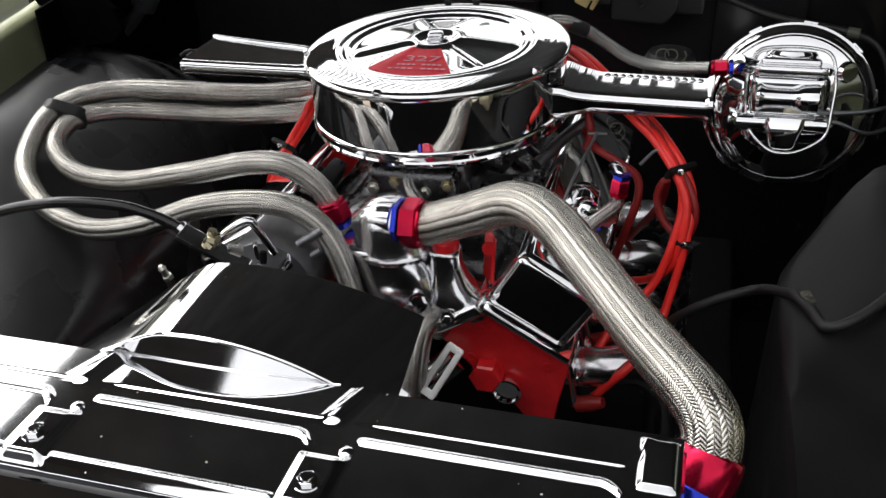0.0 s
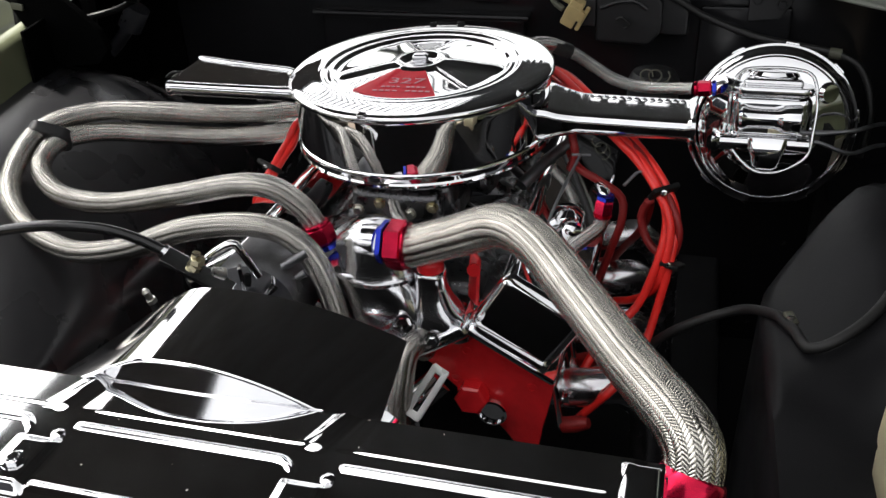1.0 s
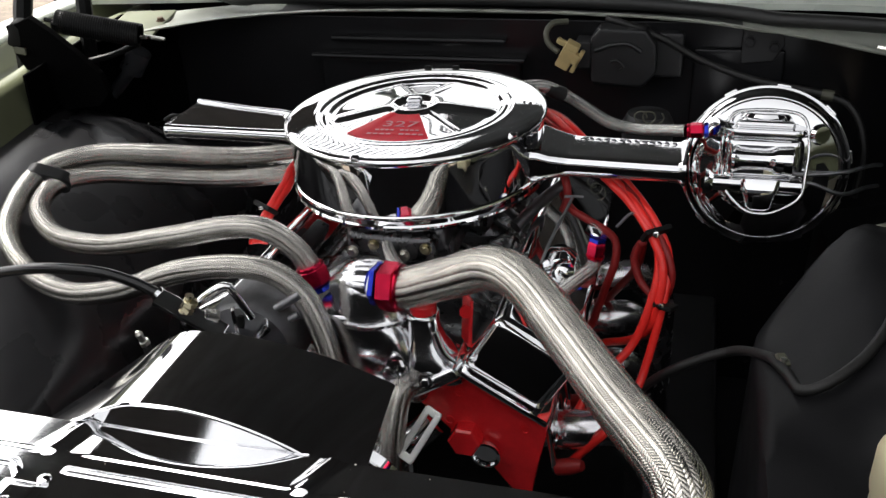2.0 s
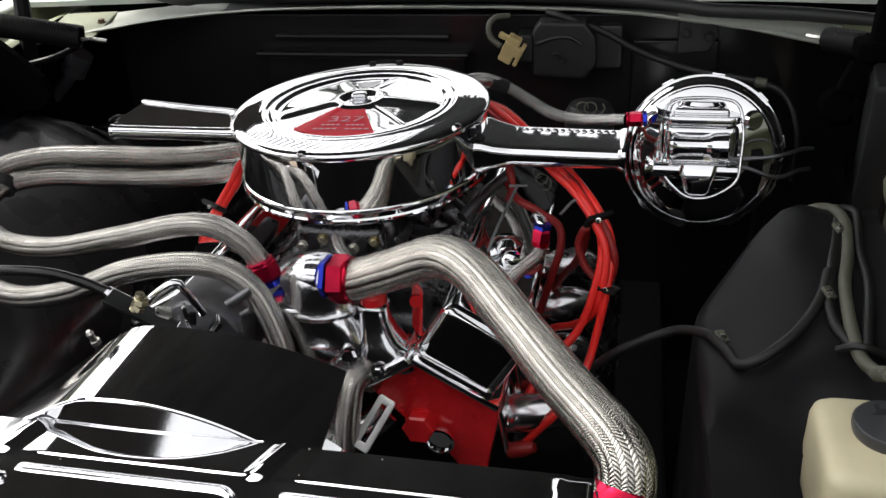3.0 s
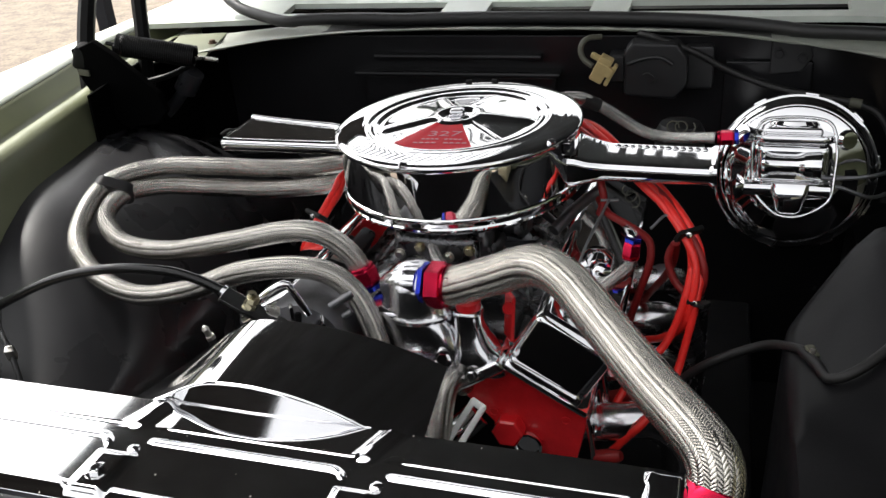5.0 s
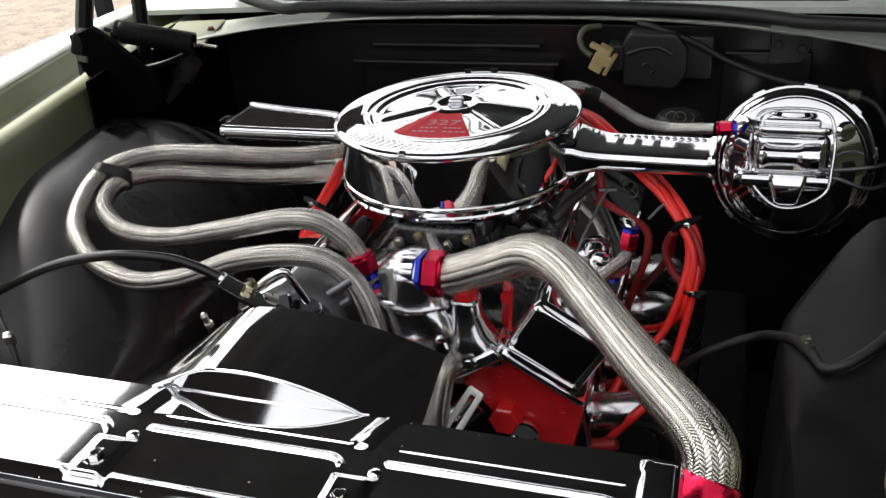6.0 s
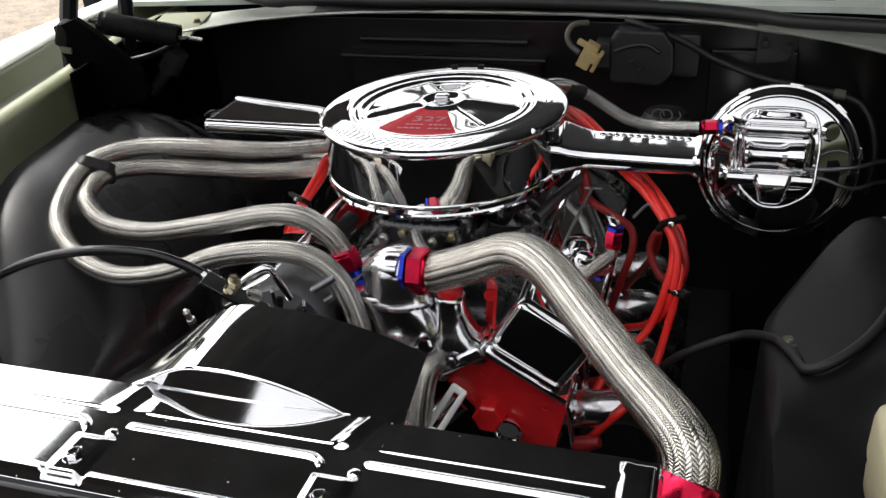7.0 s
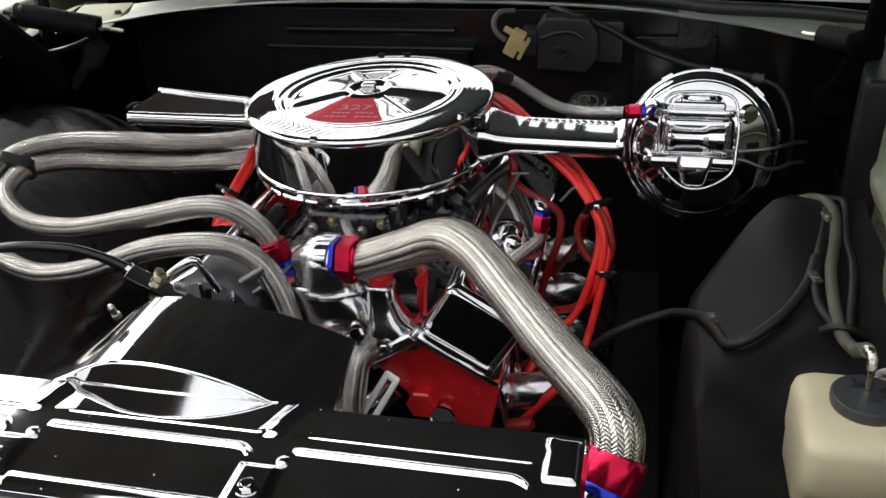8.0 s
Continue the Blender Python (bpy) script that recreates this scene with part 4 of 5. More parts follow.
def decal():
    """A fan-shaped sticker in the front field of the lid."""
    d0 = radians(264)
    bm = bmesh.new()
    rows = []
    for r in np.linspace(0.040, 0.112, 10):
        rows.append([bm.verts.new((r * math.cos(d0 + a), r * math.sin(d0 + a), height_on_lid(r, d0 + a) + 0.0006)) for a in np.linspace(radians(-31), radians(31), 15)])
    for a, b in zip(rows, rows[1:]):
        for k in range(14):
            bm.faces.new((a[k], a[k + 1], b[k + 1], b[k]))
    return bm


def height_on_lid(r, a):
    for (r1, z1), (r0, z0) in zip(LID, LID[1:]):
        if r0 <= r <= r1:
            return z0 + (z1 - z0) * (r - r0) / max(1e-6, r1 - r0) + lid_ripple(r, a)
    return 0.0


sticker = part("decal", decal(), DECAL_RED, air, "red engine sticker with silver lettering")
txt = bpy.data.curves.new("lettering", "FONT")
txt.body = "327"
txt.size = 0.026
txt.align_x = "CENTER"
txt.extrude = 0.0002
txt_ob = bpy.data.objects.new("lettering", txt)
scene.collection.objects.link(txt_ob)
bpy.context.view_layer.update()
me = bpy.data.meshes.new_from_object(txt_ob)
bpy.data.objects.remove(txt_ob)
me.transform(pose(0, -0.074, height_on_lid(0.074, radians(270)) + 0.0012, 6.2, 0, 0) @ Matrix.Diagonal((1.25, 0.8, 1, 1)))
me.materials.append(DECAL_PALE)
num = new("lettering", me)
num.parent = sticker
for r, w in ((0.083, 0.06), (0.0935, 0.078)):
    for k in range(9):
        if k != 4:
            part("lettering_bar", rbox((w / 9 * 0.7, 0.0035, 0.0004), 0, pose((k - 4) * w / 9, -r, height_on_lid(r, radians(270)) + 0.0011, 3, 0, 0)), DECAL_PALE, sticker)


def snorkel(z, y0, y1):
    """A flat intake duct with a stepped neck, a rolled mouth and a row of raised dots that imitate reflections along
    its top.
    """
    inv = air.matrix_world.inverted()
    rows = []
    for x, w, h in ((0.13, 0.112, 0.050), (0.175, 0.106, 0.046), (0.190, 0.100, 0.037), (0.205, 0.093, 0.032), (0.215, 0.089, 0.029), (0.30, 0.088, 0.028), (0.352, 0.087, 0.028), (0.356, 0.092, 0.033), (0.361, 0.092, 0.033), (0.361, 0.078, 0.020), (0.33, 0.078, 0.020)):
        yy = y0 + (y1 - y0) * (x - 0.13) / 0.23
        rows.append([inv @ Vector((x, yy + a, z + b + 0.006 * a)) for a, b in rounded(w, h, min(0.0115, h * 0.45), 8)])
    duct = part("snorkel", loft(rows), CHROME, air, "chrome flat intake snorkel with raised dots for its reflections", smooth=35)
    # raised dots stand in for a row of reflected glints
    for k in range(13):
        x = 0.226 + 0.0098 * k
        part("glint_dot", lathe([(0.0048, 0.0), (0.0043, 0.0009), (0.0031, 0.0019), (0.0016, 0.0025), (0, 0.0027)], 14, inv @ pose(x, y0 + (y1 - y0) * (x - 0.13) / 0.23 + 0.024, z + 0.0143)), CHROME, duct, smooth=60)
    return duct


snorkel(0.952, 0.0, -0.005)


def flat_duct():
    """The second snorkel: a flat duct that widens towards its mouth, its front edge rolled."""
    inv = air.matrix_world.inverted()
    rows = []
    for x, ya, yb, h in ((-0.13, -0.03, 0.10, 0.030), (-0.182, -0.024, 0.062, 0.026), (-0.20, -0.022, 0.052, 0.021), (-0.30, -0.022, 0.070, 0.020), (-0.372, -0.022, 0.088, 0.020), (-0.375, -0.024, 0.090, 0.022), (-0.379, -0.024, 0.090, 0.022), (-0.379, -0.018, 0.084, 0.014), (-0.34, -0.016, 0.076, 0.013)):
        rows.append([inv @ Vector((x - 0.16 * max(0.0, (b + yb - ya) * 0.15), (ya + yb) / 2 + a, 0.962 - h * 0.1 + b)) for a, b in rounded(yb - ya, h, h * 0.48, 8)])
    return part("snorkel", loft(rows), CHROME, air, "chrome flat intake duct", smooth=35)


flat_duct()
part("rolled_seam", tube([air.matrix_world.inverted() @ Vector(p) for p in ((-0.384, 0.088, 0.970), (-0.30, 0.070, 0.970), (-0.215, 0.054, 0.970), (-0.205, 0.050, 0.962), (-0.19, 0.062, 0.972))], 0.0042, 10), CHROME, air)
part("mouth_clip", rbox((0.022, 0.012, 0.010), 0.003, pose(-0.374, 0.088, -0.032, 0, 10, 35)), CHROME, air)
part("vacuum_flap", join(lathe([(0, 0), (0.018, 0), (0.019, 0.006), (0.012, 0.01), (0, 0.01)], 20, pose(-0.395, 0.05, -0.045)), tube([(-0.385, 0.05, -0.04), (-0.41, 0.05, -0.035), (-0.43, 0.055, -0.045)], 0.003, 8)), SPRING_BLACK, air)

# ---- braided hoses ----
HOSE_TOP = [(0.0475, -0.25, 0.875), (0.062, -0.251, 0.878), (0.111, -0.26, 0.901), (0.166, -0.28, 0.930), (0.211, -0.315, 0.932), (0.265, -0.38, 0.914), (0.316, -0.45, 0.902), (0.362, -0.513, 0.896), (0.377, -0.538, 0.887), (0.378, -0.551, 0.869), (0.3735, -0.560, 0.855)]
top_hose = thing("radiator_hose", "thick braided steel radiator hose with red and blue fittings", "hose", group="braided hoses")
part("braid", tube(HOSE_TOP, 0.0248, 40, 0.005, cells=28, wobble=0.03), BRAID_BIG, top_hose, smooth=80)
hose_end(top_hose, (0.0465, -0.25, 0.875), (-1, 0.02, -0.03), 0.0265, 0.038)
low = frame_to((0.3755, -0.556, 0.859), (-0.34, -0.55, -0.75))
collar = part("socket", lathe([(0.0242, -0.016), (0.0262, -0.0152), (0.0280, -0.012), (0.0292, -0.006), (0.0296, 0.0), (0.0296, 0.014), (0.0286, 0.018), (0.024, 0.019), (0.0, 0.019)], 64, low), RED_ANODISED, top_hose, "red anodised hose socket", smooth=55)
part("nut", lathe([(0.0, 0.017), (0.0290, 0.017), (0.0300, 0.0185), (0.0300, 0.025), (0.0290, 0.0265), (0.0, 0.0265)], 64, low), BLUE_ANODISED, collar, "blue anodised nut", smooth=35)
neck = part("neck", tube([(0.368, -0.570, 0.841), (0.360, -0.58, 0.828), (0.350, -0.60, 0.811), (0.340, -0.63, 0.80), (0.32, -0.66, 0.79)], 0.0215, 24), POLISHED, top_hose, "polished radiator outlet neck")

HOSE_A = [(-0.10, 0.16, 0.90), (-0.242, 0.08, 0.894), (-0.344, 0.06, 0.891), (-0.431, 0.03, 0.903), (-0.519, 0.0, 0.91), (-0.572, -0.05, 0.906), (-0.583, -0.11, 0.889), (-0.572, -0.17, 0.853), (-0.511, -0.22, 0.827), (-0.406, -0.27, 0.83),
          (-0.307, -0.29, 0.856), (-0.224, -0.29, 0.89), (-0.152, -0.285, 0.903), (-0.1, -0.28, 0.897), (-0.064, -0.28, 0.869), (-0.041, -0.29, 0.828), (-0.029, -0.3, 0.785), (-0.025, -0.305, 0.72)]
HOSE_B = [(-0.10, 0.12, 0.88), (-0.232, 0.05, 0.873), (-0.338, 0.04, 0.863), (-0.432, 0.02, 0.869), (-0.511, -0.02, 0.884), (-0.550, -0.07, 0.888), (-0.552, -0.12, 0.87), (-0.489, -0.17, 0.856), (-0.389, -0.2, 0.865),
          (-0.27, -0.22, 0.898), (-0.182, -0.22, 0.92), (-0.135, -0.215, 0.918), (-0.102, -0.21, 0.893), (-0.085, -0.21, 0.868)]
for pts, ends in ((HOSE_A, False), (HOSE_B, True)):
    hose = thing("heater_hose", "braided steel heater hose looped beside the wheel arch", "hose", group="braided hoses")
    part("braid", tube(pts, 0.0148, 28, 0.005, cells=16, wobble=0.03), BRAID, hose, smooth=80)
    if ends:
        hose_end(hose, (-0.0835, -0.212, 0.868), (0.38, -0.1, -1), 0.0168, 0.040)
    else:
        hose_end(hose, pts[-1], (0.05, -0.1, -1), 0.0155, 0.034)
tie = thing("hose_clamp", "black clamp band joining the two heater hoses", "clamp")
ca, cb = Vector((-0.580, -0.072, 0.9005)), Vector((-0.549, -0.064, 0.8885))
cu = (ca - cb).normalized()
cd = Vector((-0.25, -0.85, -0.25))
cd = (cd - cu * cd.dot(cu)).normalized()
cv = cu.cross(cd)
mid = (ca + cb) / 2
part("band", loft([[mid + cd * w + cu * x * g + cv * y * g for x, y in rounded(0.066, 0.036, 0.0165)] for w, g in ((-0.0095, 0.97), (-0.0085, 1.02), (0.0085, 1.02), (0.0095, 0.97))], caps=True), BLACK_SATIN, tie)

lower = thing("lower_hose", "dull braided hose beside the water pump", "hose", group="braided hoses")
part("braid", tube([(0.064, -0.262, 0.735), (0.060, -0.282, 0.758), (0.055, -0.302, 0.760), (0.050, -0.314, 0.728), (0.046, -0.318, 0.690), (0.040, -0.32, 0.62), (0.036, -0.32, 0.5)], 0.0150, 24, cells=22), BRAID, lower)
vac = thing("vacuum_hose", "braided vacuum hose to the brake booster", "hose", group="braided hoses")
part("braid", tube([(0.08, 0.12, 0.99), (0.137, 0.17, 0.989), (0.173, 0.2, 0.967), (0.207, 0.22, 0.939), (0.244, 0.22, 0.918), (0.289, 0.22, 0.909), (0.357, 0.2, 0.918)], 0.0095, 18, cells=14), BRAID_SMALL, vac)
part("sleeve", tube([(0.15, 0.182, 0.982), (0.162, 0.192, 0.974), (0.173, 0.2, 0.967)], 0.0108, 16), RUBBER, vac)
hose_end(vac, (0.362, 0.2, 0.9185), (1, 0.0, 0.1), 0.0105, 0.034)
pcv = thing("breather_hose", "short braided breather hose with a red and blue fitting", "hose", group="braided hoses")
part("braid", tube([(0.205, -0.16, 0.80), (0.222, -0.14, 0.822), (0.243, -0.12, 0.835), (0.256, -0.105, 0.842), (0.2585, -0.10, 0.853)], 0.0095, 18, cells=14), BRAID_SMALL, pcv)
hose_end(pcv, (0.259, -0.1, 0.858), (0.1, 0.0, 1), 0.011, 0.034)
part("elbow", join(tube([(0.2595, -0.1, 0.876), (0.258, -0.092, 0.884), (0.250, -0.080, 0.884)], 0.0085, 14), lathe([(0.0, 0), (0.014, 0), (0.0155, 0.008), (0.010, 0.016), (0.004, 0.018), (0, 0.018)], 20, frame_to((0.222, -0.115, 0.838), (-0.2, -0.8, 0.6))), lathe([(0, 0), (0.02, 0), (0.022, 0.012), (0.012, 0.02), (0, 0.02)], 24, pose(0.212, -0.08, 0.833))), CHROME, pcv)

# ---- red ignition leads ----
LEADS = [[(0.10, 0.2, 0.94), (0.168, 0.12, 0.962), (0.258, 0.0, 0.93), (0.293, -0.02, 0.9), (0.324, -0.06, 0.875), (0.340, -0.08, 0.845), (0.336, -0.1, 0.804), (0.315, -0.12, 0.74), (0.275, -0.15, 0.70), (0.25, -0.19, 0.665)],
         [(0.11, 0.2, 0.935), (0.18, 0.125, 0.958), (0.270, 0.01, 0.925), (0.303, -0.012, 0.897), (0.334, -0.052, 0.873), (0.352, -0.072, 0.843), (0.350, -0.1, 0.80), (0.339, -0.12, 0.735), (0.325, -0.15, 0.69), (0.297, -0.22, 0.680), (0.277, -0.225, 0.656), (0.256, -0.225, 0.628)],
         [(0.12, 0.21, 0.93), (0.175, 0.115, 0.95), (0.262, -0.012, 0.922), (0.297, -0.032, 0.892), (0.328, -0.07, 0.868), (0.346, -0.09, 0.838), (0.343, -0.105, 0.79), (0.33, -0.1, 0.75), (0.304, -0.08, 0.72), (0.27, -0.05, 0.69), (0.25, -0.04, 0.65)],
         [(0.12, 0.22, 0.935), (0.19, 0.13, 0.95), (0.275, 0.0, 0.916), (0.308, -0.025, 0.888), (0.338, -0.062, 0.864), (0.357, -0.085, 0.83), (0.348, -0.08, 0.79), (0.320, -0.06, 0.80), (0.308, -0.05, 0.83), (0.318, -0.05, 0.85), (0.31, -0.02, 0.80), (0.28, 0.05, 0.72), (0.25, 0.09, 0.66)]]
leads_left = [[(-0.08, 0.22, 0.93), (-0.2, 0.06, 0.90), (-0.219, 0.02, 0.874), (-0.225, -0.02, 0.857), (-0.239, -0.045, 0.83), (-0.262, -0.03, 0.79), (-0.275, 0.0, 0.72), (-0.25, 0.05, 0.64)],
              [(-0.09, 0.22, 0.925), (-0.205, 0.058, 0.893), (-0.222, 0.012, 0.864), (-0.229, -0.028, 0.846), (-0.242, -0.045, 0.822), (-0.27, -0.02, 0.78), (-0.28, 0.03, 0.72), (-0.25, 0.09, 0.64)],
              [(-0.07, 0.23, 0.93), (-0.195, 0.07, 0.892), (-0.214, 0.01, 0.866), (-0.222, -0.03, 0.848), (-0.236, -0.055, 0.82), (-0.258, -0.06, 0.78), (-0.27, -0.03, 0.72), (-0.25, -0.02, 0.64)]]
LEADS += [[(0.13, 0.14, 0.945), (0.195, 0.03, 0.935), (0.206, -0.01, 0.925), (0.212, -0.02, 0.90), (0.205, -0.01, 0.875)],
          [(0.20, 0.02, 0.885), (0.217, -0.01, 0.876), (0.246, -0.02, 0.864), (0.276, -0.02, 0.842), (0.279, -0.03, 0.812), (0.268, -0.03, 0.77), (0.25, -0.02, 0.70)]]
# the bundle rides up over its first clip
LEADS = [[(x - 0.003, y, z + 0.012 * max(0.0, 1 - abs(z - 0.885) / 0.07)) for x, y, z in pts] if k < 4 else pts for k, pts in enumerate(LEADS)]
# leads 3 to 5 get the darker red in place of shade
for k, pts in enumerate(LEADS + leads_left):
    lead = thing("ignition_lead", "red silicone spark plug lead", "spark plug lead", group="ignition leads")
    part("lead", tube(pts, 0.0056, 12, 0.008), RED_BOOT_SHADE if k in (3, 4, 5) else RED_WIRE, lead)
for p, d in (((0.331, -0.066, 0.879), (0.55, -0.65, -0.6)), ((0.344, -0.1, 0.795), (-0.1, -0.2, -1)), ((-0.232, -0.03, 0.853), (-0.3, -0.5, -0.6))):
    sep = thing("lead_clip", "small dark clip holding the ignition leads", "clip", group="lead clips")
    part("clip", rbox((0.04, 0.022, 0.008), 0.003, frame_to(p, d)), SPRING_BLACK, sep)
    part("screw", lathe([(0, 0), (0.004, 0), (0.004, 0.003), (0, 0.0035)], 10, frame_to(Vector(p) + Vector((0, -0.012, 0.004)), (0.2, -1, 0.3))), CHROME, sep)
# wire loom bracket on the rocker cover
loom = thing("lead_bracket", "chrome bracket standing on the rocker cover", "bracket")
part("stay", tube([(0.198, -0.15, 0.868), (0.205, -0.12, 0.885), (0.223, -0.05, 0.915)], 0.0022, 8), ALT_CASE, loom)
part("cross_bar", tube([(0.212, -0.055, 0.916), (0.235, -0.045, 0.913)], 0.0022, 8), ALT_CASE, loom)
part("stay", tube([(0.28, -0.05, 0.875), (0.30, -0.045, 0.895), (0.315, -0.06, 0.885)], 0.0022, 8), ALT_CASE, loom)

# ---- brake booster and master cylinder ----
booster = thing("brake_booster", "chrome plated brake booster with master cylinder", "brake booster")
BOOST = Matrix.Translation((0.484, 0.31, 0.818)) @ Matrix(((1, 0, -0.04), (0, 0.22, -0.975), (0, 0.975, 0.22))).to_4x4()
part("shell", lathe([(0.0, -0.20), (0.07, -0.20), (0.10, -0.17), (0.118, -0.12), (0.126, -0.06), (0.127, -0.036), (0.1315, -0.034), (0.1325, -0.028), (0.1315, -0.021), (0.127, -0.020), (0.124, -0.016), (0.1225, -0.008), (0.118, -0.001), (0.115, 0.000),
                     (0.112, -0.002), (0.106, 0.000), (0.098, 0.0012), (0.08, 0.0036), (0.066, 0.006), (0.058, 0.012), (0.052, 0.022), (0.04, 0.028), (0, 0.030)], 96, BOOST), CHROME, booster, smooth=50)
for k in range(10):
    a = radians(36 * k + 10)
    part("crimp_tab", rbox((0.006, 0.022, 0.012), 0.002, BOOST @ Matrix.Rotation(a, 4, "Z") @ pose(0.132, 0, -0.028)), CHROME, booster)
part("support_bracket", rbox((0.2, 0.12, 0.01), 0.003, pose(0.477, 0.53, 0.78)), BLACK_SATIN, booster)
master = part("master_cylinder", join(rbox((0.118, 0.075, 0.072), 0.016, BOOST @ pose(-0.008, 0.03, 0.062), 5), tube([BOOST @ Vector((-0.055, -0.012, 0.075)), BOOST @ Vector((0.02, -0.012, 0.075)), BOOST @ Vector((0.055, -0.012, 0.075))], 0.028, 28)),
              CHROME, booster, "chrome master cylinder body")
part("mount_flange", prism(rounded(0.13, 0.06, 0.02), 0.012, 0.002, BOOST @ pose(-0.005, 0.0, 0.026)), CHROME, master)
part("front_bar", tube([BOOST @ Vector((-0.080, -0.006, 0.104)), BOOST @ Vector((0.0, -0.006, 0.104)), BOOST @ Vector((0.050, -0.006, 0.104))], 0.0125, 22), CHROME, master)
part("front_boss", loft([[BOOST @ Vector((-0.008 + x, y, 0.109 + z)) for x, z in rounded(w, d, 0.009, 5)] for y, w, d in ((0.004, 0.058, 0.022), (-0.010, 0.056, 0.030), (-0.022, 0.046, 0.030), (-0.038, 0.040, 0.026), (-0.044, 0.034, 0.018))], caps=True), CHROME, master, smooth=50)
part("mid_barrel", lathe([(0, -0.046), (0.019, -0.046), (0.021, -0.042), (0.0165, -0.034), (0.0150, -0.02), (0.0150, 0.004), (0.0175, 0.012), (0.021, 0.018), (0.0225, 0.034), (0.0225, 0.040), (0.019, 0.042), (0.016, 0.036), (0, 0.036)], 36, BOOST @ pose(-0.006, 0.032, 0.106, 0, 90, 0)), CHROME, master, smooth=30)
part("flare", lathe([(0.020, 0), (0.018, 0.006), (0.0125, 0.012), (0.0125, 0.016)], 28, BOOST @ pose(-0.088, -0.006, 0.104, 0, 90, 0)), CHROME, master)
cap = part("reservoir_lid", join(prism(rounded(0.122, 0.080, 0.02), 0.012, 0.004, BOOST @ pose(-0.008, 0.066, 0.030, -90, 0, 0) @ pose(0, -0.04, 0)), rbox((0.085, 0.014, 0.05), 0.006, BOOST @ pose(-0.008, 0.082, 0.07), 3)), CHROME, master, "chrome reservoir lid")
part("ridge", lathe([(0.030, 0), (0.034, 0.004), (0.030, 0.009), (0.02, 0.010), (0, 0.008)], 32, BOOST @ pose(-0.008, 0.088, 0.07, -90, 0, 0) @ Matrix.Diagonal((1.1, 0.6, 1, 1))), CHROME, cap)
# spring-wire bail round the reservoir
loop = [(-0.066, 0.02, 0.10), (-0.068, 0.06, 0.10), (-0.058, 0.095, 0.088), (-0.03, 0.103, 0.08), (0.02, 0.103, 0.08), (0.046, 0.094, 0.088), (0.055, 0.06, 0.10), (0.055, 0.02, 0.105), (0.05, -0.02, 0.11), (0.02, -0.042, 0.118), (-0.006, -0.048, 0.12), (-0.03, -0.042, 0.118), (-0.058, -0.015, 0.108), (-0.066, 0.02, 0.10)]
part("bail_wire", tube([BOOST @ Vector(p) for p in loop], 0.0026, 10), CHROME, master, "chrome wire bail")
part("port_plug", lathe([(0, 0), (0.015, 0), (0.016, 0.004), (0.013, 0.010), (0, 0.011)], 28, Matrix.Translation((0.546, 0.228, 0.912)) @ pose(0, 0, 0, 80, 0, 30)), CHROME, master)
part("check_valve", join(lathe([(0, -0.03), (0.011, -0.03), (0.012, 0), (0.014, 0.002), (0.014, 0.01), (0, 0.011)], 20, frame_to((0.402, 0.222, 0.918), (-0.6, -0.6, 0.3)))), CHROME, booster)
for z0, z1, mat in ((0.853, 0.858, ALT_CASE), (0.838, 0.822, ALT_CASE)):
    part("brake_pipe", tube([(0.515, 0.215, z0), (0.545, 0.215, z0), (0.59, 0.22, z1), (0.63, 0.26, z1 - 0.004), (0.66, 0.33, z1 - 0.03)], 0.0032, 10), mat, booster, "plated steel brake pipe")

# ---- washer bottle on the inner wing ----
tank = thing("washer_bottle", "yellowed plastic washer bottle with a black cap", "washer bottle")
secs = []
for z, w, d, dy in ((0.787, 0.090, 0.102, 0), (0.791, 0.100, 0.113, 0), (0.815, 0.102, 0.115, 0), (0.8235, 0.101, 0.113, 0), (0.8265, 0.104, 0.117, 0), (0.834, 0.1055, 0.119, 0), (0.872, 0.105, 0.117, 0), (0.880, 0.101, 0.112, 0.002), (0.8845, 0.092, 0.10, 0.004), (0.886, 0.08, 0.085, 0.005)):
    secs.append([(0.5945 + x * 1.05, -0.473 + dy + y, z) for x, y in rounded(w, d, min(0.016, w * 0.3), 6)])
part("bottle", loft(secs, caps=True), TANK_PLASTIC, tank, smooth=60)
capm = pose(0.598, -0.465, 0.886) @ Matrix.Diagonal((1.04, 1.04, 1, 1))
filler = part("cap", lathe([(0.028, -0.002), (0.0295, 0.0), (0.0305, 0.004), (0.0305, 0.010), (0.029, 0.012), (0.02, 0.0122), (0.008, 0.0125), (0, 0.0125)], 44, capm), CAP_PLASTIC, tank, "matt black screw cap")
part("outlet_pipe", tube([(0.599, -0.459, 0.897), (0.599, -0.458, 0.912), (0.599, -0.456, 0.924), (0.598, -0.450, 0.932), (0.596, -0.441, 0.930)], 0.0033, 12), BRASS, filler, "brass outlet elbow")
part("rubber_sleeve", tube([(0.599, -0.4565, 0.919), (0.599, -0.452, 0.929), (0.597, -0.443, 0.932), (0.594, -0.430, 0.924)], 0.0046, 12), ZINC, filler)
brk = thing("bottle_bracket", "bright steel strap bracket holding the washer bottle", "bracket")
part("strap", thick(loft([[(0.622, -0.409, z), (0.655, -0.409, z), (0.664, -0.42, z), (0.667, -0.50, z), (0.66, -0.535, z), (0.63, -0.536, z)] for z in (0.868, 0.880)], closed=False), 0.002), CHROME, brk)
